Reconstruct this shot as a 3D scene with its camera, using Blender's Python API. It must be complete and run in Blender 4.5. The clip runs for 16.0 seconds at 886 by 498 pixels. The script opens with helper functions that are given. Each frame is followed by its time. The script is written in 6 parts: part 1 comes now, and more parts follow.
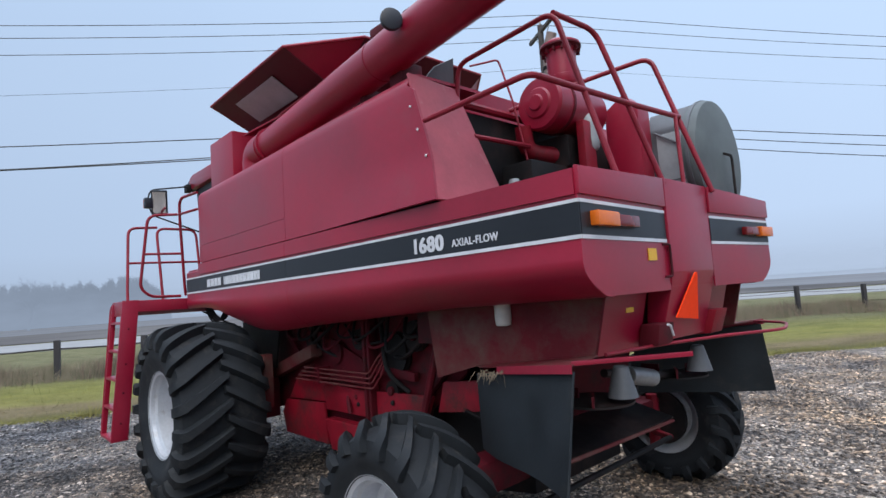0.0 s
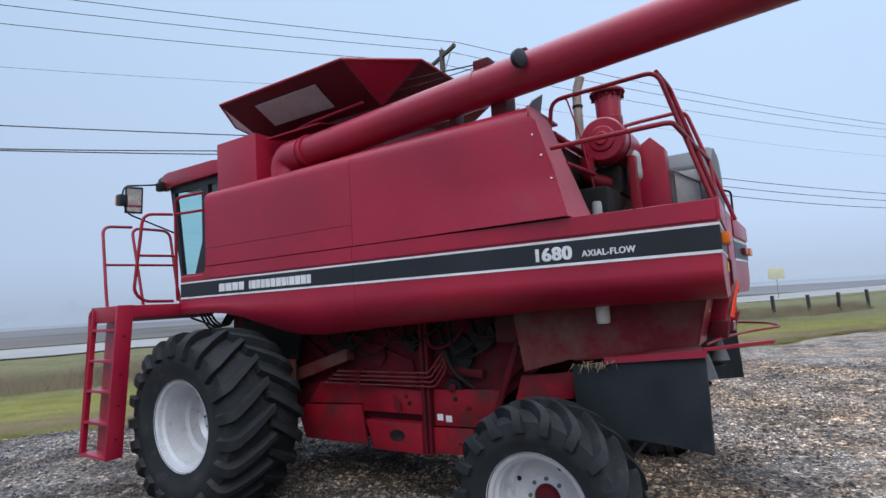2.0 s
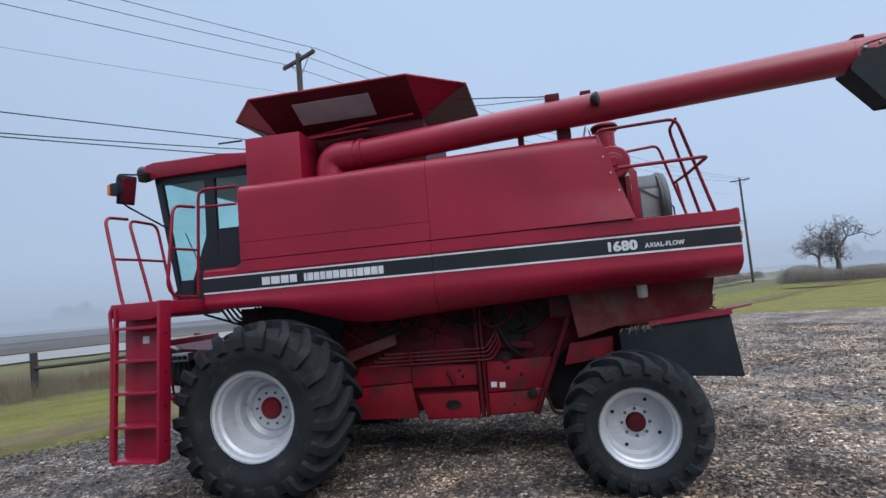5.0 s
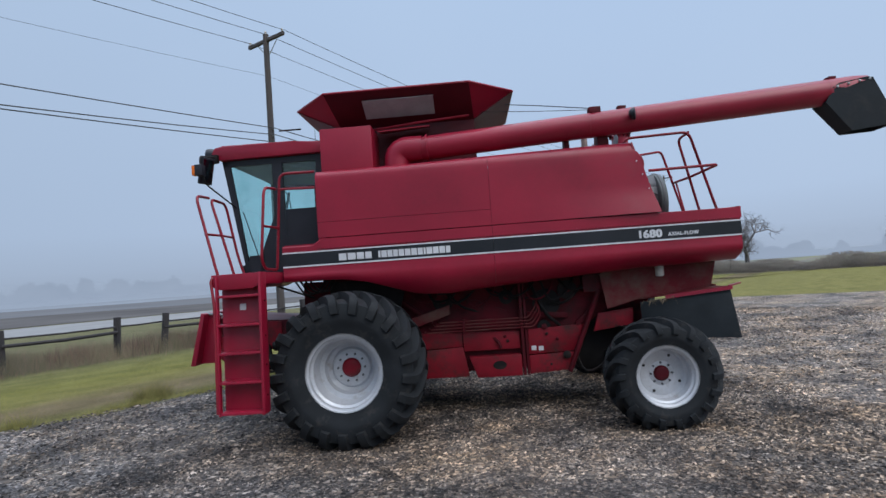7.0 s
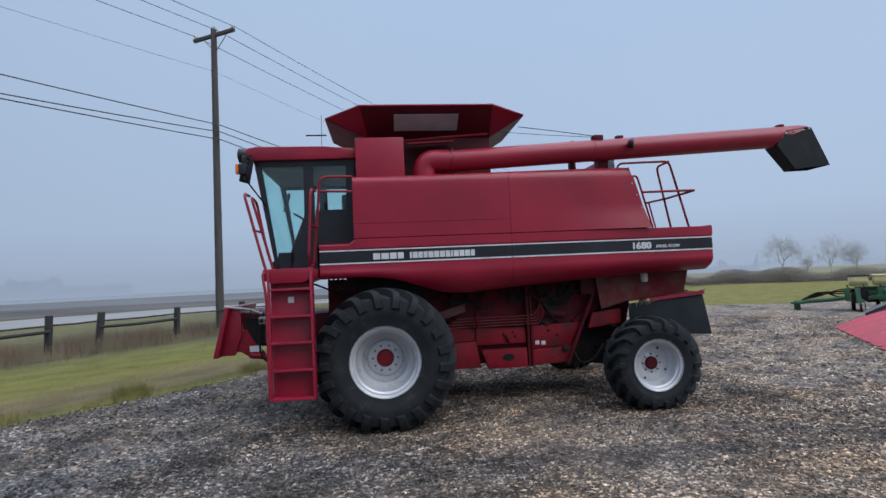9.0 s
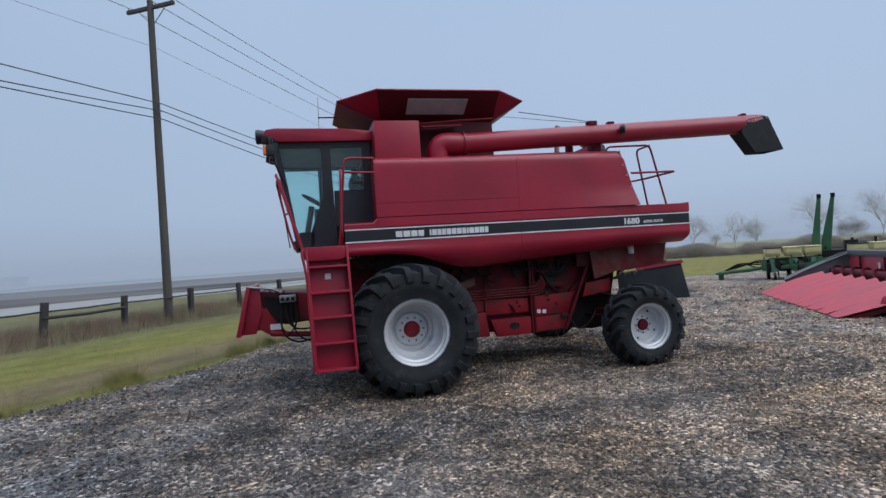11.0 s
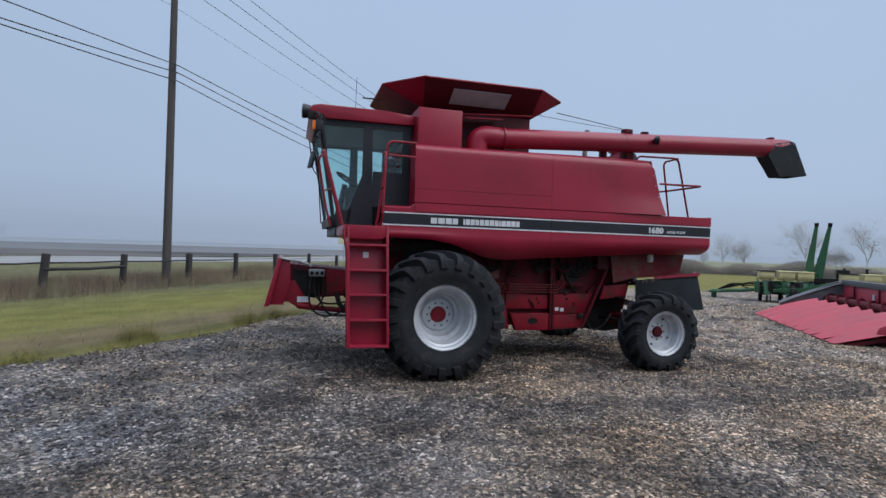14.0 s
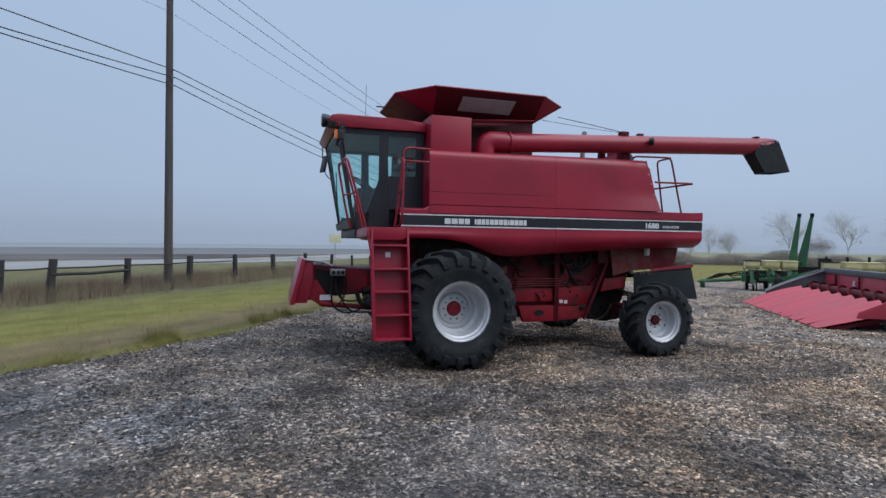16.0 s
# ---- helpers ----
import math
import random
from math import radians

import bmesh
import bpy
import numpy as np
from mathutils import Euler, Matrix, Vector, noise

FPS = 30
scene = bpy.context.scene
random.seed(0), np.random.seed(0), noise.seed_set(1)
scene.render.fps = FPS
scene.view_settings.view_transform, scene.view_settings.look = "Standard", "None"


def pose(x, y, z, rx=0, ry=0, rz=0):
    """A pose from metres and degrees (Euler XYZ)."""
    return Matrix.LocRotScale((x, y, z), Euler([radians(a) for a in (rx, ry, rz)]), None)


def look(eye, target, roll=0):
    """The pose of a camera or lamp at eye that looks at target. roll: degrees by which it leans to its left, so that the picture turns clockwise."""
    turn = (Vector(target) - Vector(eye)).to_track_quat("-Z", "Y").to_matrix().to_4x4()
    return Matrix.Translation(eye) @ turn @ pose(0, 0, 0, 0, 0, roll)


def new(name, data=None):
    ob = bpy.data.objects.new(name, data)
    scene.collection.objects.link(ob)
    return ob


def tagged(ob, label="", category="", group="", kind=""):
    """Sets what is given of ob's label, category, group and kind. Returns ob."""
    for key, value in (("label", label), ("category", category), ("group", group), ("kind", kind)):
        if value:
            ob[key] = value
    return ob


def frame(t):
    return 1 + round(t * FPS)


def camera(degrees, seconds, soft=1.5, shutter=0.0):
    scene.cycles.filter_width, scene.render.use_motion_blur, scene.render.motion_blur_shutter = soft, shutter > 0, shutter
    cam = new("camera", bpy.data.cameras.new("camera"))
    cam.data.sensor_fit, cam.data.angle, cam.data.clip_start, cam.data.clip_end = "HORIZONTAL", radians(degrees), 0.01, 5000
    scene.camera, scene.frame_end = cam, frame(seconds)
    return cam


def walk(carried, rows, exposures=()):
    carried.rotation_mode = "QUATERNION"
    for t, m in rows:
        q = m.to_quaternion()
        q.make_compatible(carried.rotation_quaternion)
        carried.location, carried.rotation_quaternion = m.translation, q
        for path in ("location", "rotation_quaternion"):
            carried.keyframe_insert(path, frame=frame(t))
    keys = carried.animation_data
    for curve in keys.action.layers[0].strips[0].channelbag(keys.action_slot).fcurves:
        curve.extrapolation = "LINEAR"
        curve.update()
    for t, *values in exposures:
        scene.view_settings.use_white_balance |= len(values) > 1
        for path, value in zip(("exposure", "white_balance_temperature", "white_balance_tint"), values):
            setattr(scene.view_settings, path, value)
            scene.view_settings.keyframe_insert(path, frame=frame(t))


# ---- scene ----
cam = camera(79.0, 16.0)
PATH = [
    (0, (0.303, -0.33, 1.758), (0.351, 1.662, 1.928), -3.9),
    (0.5, (-0.156, -0.383, 1.779), (-0.001, 1.604, 1.946), -4.4),
    (1, (-0.625, -0.473, 1.79), (-0.373, 1.506, 1.935), -4.2),
    (1.5, (-1.017, -0.53, 1.783), (-0.607, 1.419, 1.967), -3.7),
    (2, (-1.47, -0.498, 1.796), (-0.897, 1.409, 1.981), -3.5),
    (2.5, (-1.942, -0.522, 1.798), (-1.236, 1.34, 1.99), -3.2),
    (3, (-2.402, -0.446, 1.781), (-1.581, 1.367, 1.977), -3.4),
    (3.5, (-2.818, -0.4, 1.775), (-1.874, 1.355, 1.948), -4.0),
    (5.8, (-4.793, 0.013, 1.756), (-3.476, 1.511, 1.9), -5.1),
    (6, (-4.978, 0.015, 1.753), (-3.648, 1.503, 1.881), -5.0),
    (6.5, (-5.378, 0.081, 1.745), (-3.998, 1.523, 1.861), -4.5),
    (7, (-5.766, 0.172, 1.758), (-4.341, 1.571, 1.853), -4.1),
    (7.5, (-6.18, 0.272, 1.754), (-4.71, 1.626, 1.831), -3.6),
    (8, (-6.569, 0.44, 1.744), (-5.043, 1.73, 1.83), -3.2),
    (8.2, (-6.695, 0.51, 1.747), (-5.148, 1.774, 1.84), -2.8),
    (10.5, (-8.093, 1.427, 1.712), (-6.332, 2.372, 1.772), -4.3),
    (11, (-8.27, 1.626, 1.71), (-6.491, 2.54, 1.738), -3.9),
    (11.5, (-8.422, 1.792, 1.715), (-6.629, 2.677, 1.716), -3.2),
    (12, (-8.465, 1.919, 1.688), (-6.658, 2.776, 1.669), -2.1),
    (12.5, (-8.536, 2.033, 1.691), (-6.726, 2.884, 1.676), -1.1),
    (13, (-8.596, 2.09, 1.674), (-6.781, 2.931, 1.666), 0.0),
    (13.5, (-8.639, 2.099, 1.691), (-6.832, 2.956, 1.693), 0.9),
    (14, (-8.679, 2.113, 1.68), (-6.879, 2.984, 1.676), 1.8),
    (14.5, (-8.773, 2.148, 1.66), (-6.979, 3.031, 1.669), 2.2),
    (15, (-8.934, 2.139, 1.686), (-7.142, 3.027, 1.688), 1.8),
    (15.5, (-9.133, 2.171, 1.702), (-7.327, 3.029, 1.708), 1.2),
    (16, (-9.309, 2.226, 1.708), (-7.49, 3.057, 1.691), 0.6),
]
walk(cam, [(t, look(eye, target, roll)) for t, eye, target, roll in PATH],
     exposures=((0.0, 0.52), (2.0, 0.48), (3.5, 0.40), (6.0, 0.17), (8.0, 0.08), (10.5, 0.0), (16.0, 0.0)))

# ---- light ----
world = bpy.data.worlds.new("overcast_sky")
scene.world = world
world.use_nodes = True
wn, wl = world.node_tree.nodes, world.node_tree.links
wn.clear()
w_out, w_bg = wn.new("ShaderNodeOutputWorld"), wn.new("ShaderNodeBackground")
w_sky, w_ramp = wn.new("ShaderNodeTexSky"), wn.new("ShaderNodeValToRGB")
w_co, w_sep, w_mix = wn.new("ShaderNodeTexCoord"), wn.new("ShaderNodeSeparateXYZ"), wn.new("ShaderNodeMix")
w_noise, w_mul = wn.new("ShaderNodeTexNoise"), wn.new("ShaderNodeMix")
SUN_UP, SUN_ROUND = 45.0, 190.0
w_sky.sky_type, w_sky.sun_disc = "NISHITA", False
w_sky.sun_elevation, w_sky.sun_rotation = radians(SUN_UP), radians(SUN_ROUND)
w_sky.dust_density, w_sky.air_density = 4.0, 1.5
# a closed cloud layer over the clear sky: dim in the fog at the horizon, brightest overhead
w_ramp.color_ramp.elements[0].color = (0.345, 0.425, 0.558, 1)
w_ramp.color_ramp.elements[1].color = (2.5, 2.8, 3.3, 1)
for at, col in ((0.10, (0.400, 0.512, 0.695)), (0.60, (0.435, 0.578, 0.80))):
    w_ramp.color_ramp.elements.new(at).color = (*col, 1)
w_noise.inputs["Scale"].default_value, w_noise.inputs["Detail"].default_value = 1.6, 3.0
w_mul.data_type, w_mul.blend_type = "RGBA", "SOFT_LIGHT"
w_mul.inputs[0].default_value = 0.10
w_mix.data_type, w_mix.blend_type = "RGBA", "ADD"
w_mix.inputs[0].default_value = 0.003
wl.new(w_co.outputs["Generated"], w_sep.inputs[0])
wl.new(w_co.outputs["Generated"], w_noise.inputs["Vector"])
wl.new(w_sep.outputs["Z"], w_ramp.inputs[0])
wl.new(w_ramp.outputs[0], w_mul.inputs[6])
wl.new(w_noise.outputs[0], w_mul.inputs[7])
wl.new(w_mul.outputs[2], w_mix.inputs[6])
wl.new(w_sky.outputs[0], w_mix.inputs[7])
wl.new(w_mix.outputs[2], w_bg.inputs[0])
wl.new(w_bg.outputs[0], w_out.inputs[0])
# the cloud is thinner towards the east
w_east = wn.new("ShaderNodeMath")
w_east.operation, w_east.inputs[1].default_value, w_east.inputs[2].default_value = "MULTIPLY_ADD", 0.12, 0.86
wl.new(w_sep.outputs["X"], w_east.inputs[0])
wl.new(w_east.outputs[0], w_bg.inputs[1])

sun_data = bpy.data.lights.new("sun", "SUN")
sun_data.energy, sun_data.angle, sun_data.color = 1.3, radians(45), (1.0, 0.97, 0.93)
sun = new("sun", sun_data)
sun.matrix_world = look((-3.5, -16, 20.3), (0, 4, 0))


# ---- materials ----
def nodes_of(name):
    m = bpy.data.materials.new(name)
    m.use_nodes = True
    return m, m.node_tree.nodes, m.node_tree.links, m.node_tree.nodes["Principled BSDF"]


def noise_node(n, l, scale, detail=4.0, rough=0.55, space="Object", stretch=None):
    co, tex = n.new("ShaderNodeTexCoord"), n.new("ShaderNodeTexNoise")
    tex.inputs["Scale"].default_value, tex.inputs["Detail"].default_value, tex.inputs["Roughness"].default_value = scale, detail, rough
    if stretch:
        mp = n.new("ShaderNodeMapping")
        mp.inputs["Scale"].default_value = stretch
        l.new(co.outputs[space], mp.inputs[0])
        l.new(mp.outputs[0], tex.inputs["Vector"])
    else:
        l.new(co.outputs[space], tex.inputs["Vector"])
    return tex


def ramp(n, l, source, stops):
    r = n.new("ShaderNodeValToRGB")
    el = r.color_ramp.elements
    for k, (at, col) in enumerate(stops):
        e = el[k] if k < 2 else el.new(at)
        e.position, e.color = at, ((*col, 1) if len(col) == 3 else col)
    l.new(source, r.inputs[0])
    return r


def mixed(n, l, fac, a, b, blend="MIX"):
    m = n.new("ShaderNodeMix")
    m.data_type, m.blend_type = "RGBA", blend
    for k, v in ((0, fac), (6, a), (7, b)):
        if isinstance(v, (int, float)):
            m.inputs[k].default_value = v
        elif isinstance(v, tuple):
            m.inputs[k].default_value = (*v, 1)
        else:
            l.new(v, m.inputs[k])
    return m.outputs[2]


def bumped(n, l, height, bs, strength, dist):
    b = n.new("ShaderNodeBump")
    b.inputs["Strength"].default_value, b.inputs["Distance"].default_value = strength, dist
    l.new(height, b.inputs["Height"])
    l.new(b.outputs[0], bs.inputs["Normal"])


def surface(name, base, rough=0.5, metal=0.0, var=0.18, scale=3.0, grain=40.0, bump=0.15, dirt=None, dirt_at=0.58, dirt_scale=2.2, spec=0.5, stretch=None, coat=0.0, wave=0.0):
    """Base colour with broad fading, fine grain, optional dirt patches and a little relief."""
    m, n, l, bs = nodes_of(name)
    big, fine = noise_node(n, l, scale, 3, stretch=stretch), noise_node(n, l, grain, 5)
    lo, hi = tuple(c * (1 - var) for c in base), tuple(min(1, c * (1 + var)) for c in base)
    col = ramp(n, l, big.outputs[0], ((0.3, lo), (0.7, hi))).outputs[0]
    g = ramp(n, l, fine.outputs[0], ((0.25, (0.8, 0.8, 0.8)), (0.75, (1, 1, 1)))).outputs[0]
    col = mixed(n, l, 0.55, col, g, "MULTIPLY")
    if dirt:
        d = noise_node(n, l, dirt_scale, 8, 0.7)
        mask = ramp(n, l, d.outputs[0], ((dirt_at, (0, 0, 0)), (dirt_at + 0.2, (1, 1, 1)))).outputs[0]
        col = mixed(n, l, mask, col, dirt)
    l.new(col, bs.inputs["Base Color"])
    rr = ramp(n, l, big.outputs[0], ((0.2, (rough * 0.8,) * 3), (0.8, (min(1, rough * 1.2),) * 3)))
    l.new(rr.outputs[0], bs.inputs["Roughness"])
    bs.inputs["Metallic"].default_value = metal
    bs.inputs["Specular IOR Level"].default_value = spec
    if bump:
        bumped(n, l, fine.outputs[0], bs, bump, 0.004)
    if wave:
        dents, soft = noise_node(n, l, 1.1, 2, 0.4), n.new("ShaderNodeBump")
        soft.inputs["Strength"].default_value, soft.inputs["Distance"].default_value = wave, 0.03
        l.new(dents.outputs[0], soft.inputs["Height"])
        l.new(soft.outputs[0], n["Bump"].inputs["Normal"])
    if coat:
        bs.inputs["Coat Weight"].default_value, bs.inputs["Coat Roughness"].default_value = coat, 0.32
    return m


RED = surface("faded_red_paint", (0.268, 0.005, 0.026), rough=0.42, var=0.16, scale=1.3, grain=26, bump=0.05, dirt=(0.24, 0.022, 0.038), dirt_at=0.60, dirt_scale=1.7, spec=0.30, coat=0.37, wave=0.35)
# red darkened to hold the shade of cavities and underbody, plus grime patches
RED_DARK = surface("shaded_grimy_red_paint", (0.085, 0.0034, 0.0095), rough=0.65, spec=0.22, var=0.35, scale=3.5, grain=50, bump=0.25, dirt=(0.022, 0.010, 0.010), dirt_at=0.50, dirt_scale=4)
RED_DUSTY = surface("dusty_red_paint", (0.135, 0.008, 0.015), rough=0.7, spec=0.25, var=0.25, scale=2.5, grain=60, bump=0.2, dirt=(0.115, 0.056, 0.047), dirt_at=0.43, dirt_scale=2.2)
RED_TUBE = surface("red_painted_tube", (0.225, 0.007, 0.021), rough=0.45, spec=0.35, var=0.15, scale=6, grain=60, bump=0.05)
RED_LOW = surface("mud_splashed_red_paint", (0.215, 0.005, 0.016), rough=0.5, spec=0.28, var=0.25, scale=3, grain=40, bump=0.15, dirt=(0.05, 0.018, 0.017), dirt_at=0.50, dirt_scale=4)
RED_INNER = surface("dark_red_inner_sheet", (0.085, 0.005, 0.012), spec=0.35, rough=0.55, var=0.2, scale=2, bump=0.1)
BLACK_BAND = surface("black_decal_band", (0.014, 0.017, 0.022), rough=0.42, spec=0.35, var=0.2, scale=2, bump=0.03)
WHITE = surface("worn_white_decal", (0.62, 0.63, 0.66), rough=0.5, var=0.1, scale=9, grain=120, bump=0.03)
CHARCOAL = surface("charcoal_cab_paint", (0.012, 0.0135, 0.020), rough=0.45, spec=0.4, var=0.25, scale=3, bump=0.08)
RUBBER = surface("weathered_tyre_rubber", (0.0165, 0.019, 0.022), rough=0.72, var=0.3, scale=4, grain=70, bump=0.35, dirt=(0.05, 0.047, 0.044), dirt_at=0.55, dirt_scale=6, spec=0.22)
FLAP = surface("black_rubber_sheet", (0.0165, 0.021, 0.025), rough=0.62, spec=0.25, var=0.3, scale=3, bump=0.2, dirt=(0.04, 0.038, 0.036), dirt_at=0.56)
SILVER = surface("silver_rim_paint", (0.53, 0.545, 0.575), rough=0.40, metal=0.28, var=0.08, scale=5, bump=0.06, dirt=(0.30, 0.26, 0.23), dirt_at=0.57, dirt_scale=6)
STEEL = surface("bare_grey_steel", (0.30, 0.31, 0.32), rough=0.45, metal=0.6, var=0.25, scale=6, bump=0.15)
GALV = surface("grey_screen_mesh", (0.092, 0.108, 0.110), rough=0.7, var=0.3, scale=4, grain=160, bump=0.3)
# oily near-black whose base colour also carries the shade of hollows, with dirt patches
DARK = surface("shaded_oily_black", (0.010, 0.009, 0.0095), rough=0.6, spec=0.2, var=0.4, scale=6, bump=0.3, dirt=(0.036, 0.022, 0.020), dirt_at=0.5)
ORANGE = surface("fluorescent_orange", (1.0, 0.055, 0.006), rough=0.6, var=0.0, bump=0.0, spec=0.15)
AMBER = surface("amber_lens", (0.70, 0.15, 0.012), rough=0.2, var=0.1, grain=90, bump=0.2)
LENS_RED = surface("dark_red_lens", (0.16, 0.010, 0.012), rough=0.15, var=0.1, bump=0.1)
YELLOW = surface("yellow_paint", (0.72, 0.40, 0.03), rough=0.5, var=0.1)
PALE_YELLOW = surface("faded_yellow_plastic", (0.58, 0.52, 0.26), rough=0.55, var=0.15, scale=2)
GREEN = surface("green_machine_paint", (0.024, 0.105, 0.045), rough=0.5, var=0.25, scale=2, dirt=(0.06, 0.08, 0.05), dirt_at=0.55)
HEADER_RED = surface("sun_faded_red_paint", (0.40, 0.036, 0.062), rough=0.5, var=0.15, scale=1.2, bump=0.08)
GREY_SHEET = surface("dark_grey_sheet", (0.09, 0.095, 0.105), rough=0.6, var=0.2)
PALE_SHEET = surface("pale_grey_sheet", (0.30, 0.325, 0.335), rough=0.55, var=0.2, scale=4, bump=0.1)
TAN_PIPE = surface("heat_tanned_pipe", (0.23, 0.175, 0.15), rough=0.6, metal=0.2, var=0.35, scale=7, bump=0.15)
# chalky red of the rear hood end, made paler to hold its sky light
RED_CHALK_LIT = surface("sky_lit_chalky_red_paint", (0.38, 0.075, 0.10), rough=0.6, spec=0.35, var=0.25, scale=2.2, grain=40, bump=0.1, dirt=(0.45, 0.22, 0.22), dirt_at=0.58, dirt_scale=3.0)
OFFWHITE = surface("white_plastic", (0.55, 0.53, 0.50), rough=0.6, var=0.15, scale=8)
SEAT = surface("dark_seat_fabric", (0.03, 0.03, 0.033), rough=0.9, var=0.2)
POST_WOOD = surface("weathered_dark_wood", (0.034, 0.030, 0.032), rough=0.85, var=0.35, scale=8, grain=60, bump=0.5, stretch=(1, 1, 0.12))
POLE_WOOD = surface("old_pole_wood", (0.072, 0.062, 0.060), rough=0.85, var=0.3, scale=9, grain=70, bump=0.4, stretch=(1, 1, 0.06))
WIRE = surface("black_cable", (0.03, 0.032, 0.036), rough=0.6, var=0.1, bump=0)
STRAW = surface("dry_straw", (0.20, 0.15, 0.10), rough=0.9, var=0.2)
BARK_DARK = surface("dark_bark", (0.15, 0.145, 0.155), rough=0.9, var=0.25, scale=4, bump=0.3)
# grey bark lightened so that its colour holds the distance haze
BARK = surface("haze_pale_bark", (0.52, 0.52, 0.54), rough=0.9, var=0.25, scale=4, bump=0.3)
SIGN_Y = surface("sign_yellow", (0.56, 0.54, 0.38), rough=0.5, var=0.08)


def glass_material(name, tint, rough=0.02):
    m, n, l, bs = nodes_of(name)
    out = n["Material Output"]
    tr, gl, mx = n.new("ShaderNodeBsdfTransparent"), n.new("ShaderNodeBsdfGlossy"), n.new("ShaderNodeMixShader")
    tr.inputs[0].default_value = (*tint, 1)
    gl.inputs["Roughness"].default_value = rough
    mx.inputs[0].default_value = 0.06
    l.new(tr.outputs[0], mx.inputs[1])
    l.new(gl.outputs[0], mx.inputs[2])
    l.new(mx.outputs[0], out.inputs[0])
    n.remove(bs)
    return m


GLASS = glass_material("green_tinted_glass", (0.84, 0.96, 0.95))
PERSPEX = surface("clouded_window_sheet", (0.36, 0.37, 0.40), rough=0.35, var=0.12, scale=4, grain=30, bump=0.05)
MIRROR_M, _n, _l, _b = nodes_of("mirror_glass")
_b.inputs["Metallic"].default_value, _b.inputs["Roughness"].default_value = 1.0, 0.05
_b.inputs["Base Color"].default_value = (0.7, 0.72, 0.75, 1)


def yard_tint(n, l):
    """Grey-blue crushed stone towards the grass, pale straw-coloured litter towards the open end of the yard."""
    co, sep, wide = n.new("ShaderNodeTexCoord"), n.new("ShaderNodeSeparateXYZ"), noise_node(n, l, 0.30, 4, 0.6)
    l.new(co.outputs["Object"], sep.inputs[0])
    ax, ay, sm = n.new("ShaderNodeMath"), n.new("ShaderNodeMath"), n.new("ShaderNodeMath")
    ax.operation = ay.operation = "MULTIPLY_ADD"
    ax.inputs[1].default_value, ax.inputs[2].default_value = 0.052, 0.68
    l.new(sep.outputs[0], ax.inputs[0])
    ay.inputs[1].default_value = -0.030
    l.new(sep.outputs[1], ay.inputs[0])
    l.new(ax.outputs[0], ay.inputs[2])
    sm.operation = "MULTIPLY_ADD"
    sm.inputs[1].default_value = 0.9
    l.new(wide.outputs[0], sm.inputs[0])
    half = n.new("ShaderNodeMath")
    half.operation = "SUBTRACT"
    half.inputs[1].default_value = 0.45
    l.new(ay.outputs[0], half.inputs[0])
    l.new(half.outputs[0], sm.inputs[2])
    mid = noise_node(n, l, 0.9, 5, 0.7)
    damp = ramp(n, l, mid.outputs[0], ((0.37, (0.34, 0.34, 0.36)), (0.57, (1.28, 1.27, 1.25)))).outputs[0]
    small = noise_node(n, l, 4.2, 4, 0.7)
    pits = ramp(n, l, small.outputs[0], ((0.34, (0.55, 0.55, 0.57)), (0.50, (1.05, 1.05, 1.05)), (0.70, (1.28, 1.26, 1.22)))).outputs[0]
    damp = mixed(n, l, 1.0, damp, pits, "MULTIPLY")
    soil = noise_node(n, l, 0.65, 5, 0.65)
    damp = mixed(n, l, 1.0, damp, ramp(n, l, soil.outputs[0], ((0.42, (0.94, 0.97, 1.03)), (0.60, (1.12, 1.02, 0.90)))).outputs[0], "MULTIPLY")
    tint = ramp(n, l, sm.outputs[0], ((0.10, (0.98, 1.01, 1.09)), (0.36, (1.14, 1.05, 0.98)), (0.62, (1.64, 1.45, 1.27)), (0.85, (1.76, 1.58, 1.40)))).outputs[0]
    return mixed(n, l, 1.0, tint, damp, "MULTIPLY")


def island_material(name, stops, rough=0.85, yard=False):
    """Colour by piece: each loose island of the mesh takes one shade."""
    m, n, l, bs = nodes_of(name)
    geo = n.new("ShaderNodeNewGeometry")
    r = ramp(n, l, geo.outputs["Random Per Island"], stops)
    if yard:
        shade = yard_tint(n, l)
    else:
        big = noise_node(n, l, 0.35, 3)
        shade = ramp(n, l, big.outputs[0], ((0.3, (0.72, 0.74, 0.74)), (0.7, (1.15, 1.12, 1.05)))).outputs[0]
    l.new(mixed(n, l, 1.0, r.outputs[0], shade, "MULTIPLY"), bs.inputs["Base Color"])
    bs.inputs["Roughness"].default_value = rough
    return m


STONES = island_material("crushed_stone", ((0.0, (0.020, 0.019, 0.020)), (0.44, (0.058, 0.052, 0.048)), (0.70, (0.130, 0.110, 0.094)), (0.87, (0.255, 0.218, 0.182)), (1.0, (0.43, 0.38, 0.33))), yard=True)
DRY = island_material("dry_tall_grass", ((0.0, (0.10, 0.105, 0.055)), (0.4, (0.14, 0.125, 0.072)), (0.75, (0.185, 0.135, 0.092)), (1.0, (0.235, 0.175, 0.125))))
WEED = island_material("dead_weed_stalks", ((0.0, (0.055, 0.040, 0.028)), (0.5, (0.105, 0.066, 0.046)), (1.0, (0.17, 0.105, 0.075))))
LEAF = island_material("autumn_leaves", ((0.0, (0.14, 0.125, 0.11)), (0.5, (0.18, 0.16, 0.14)), (1.0, (0.235, 0.20, 0.175))))


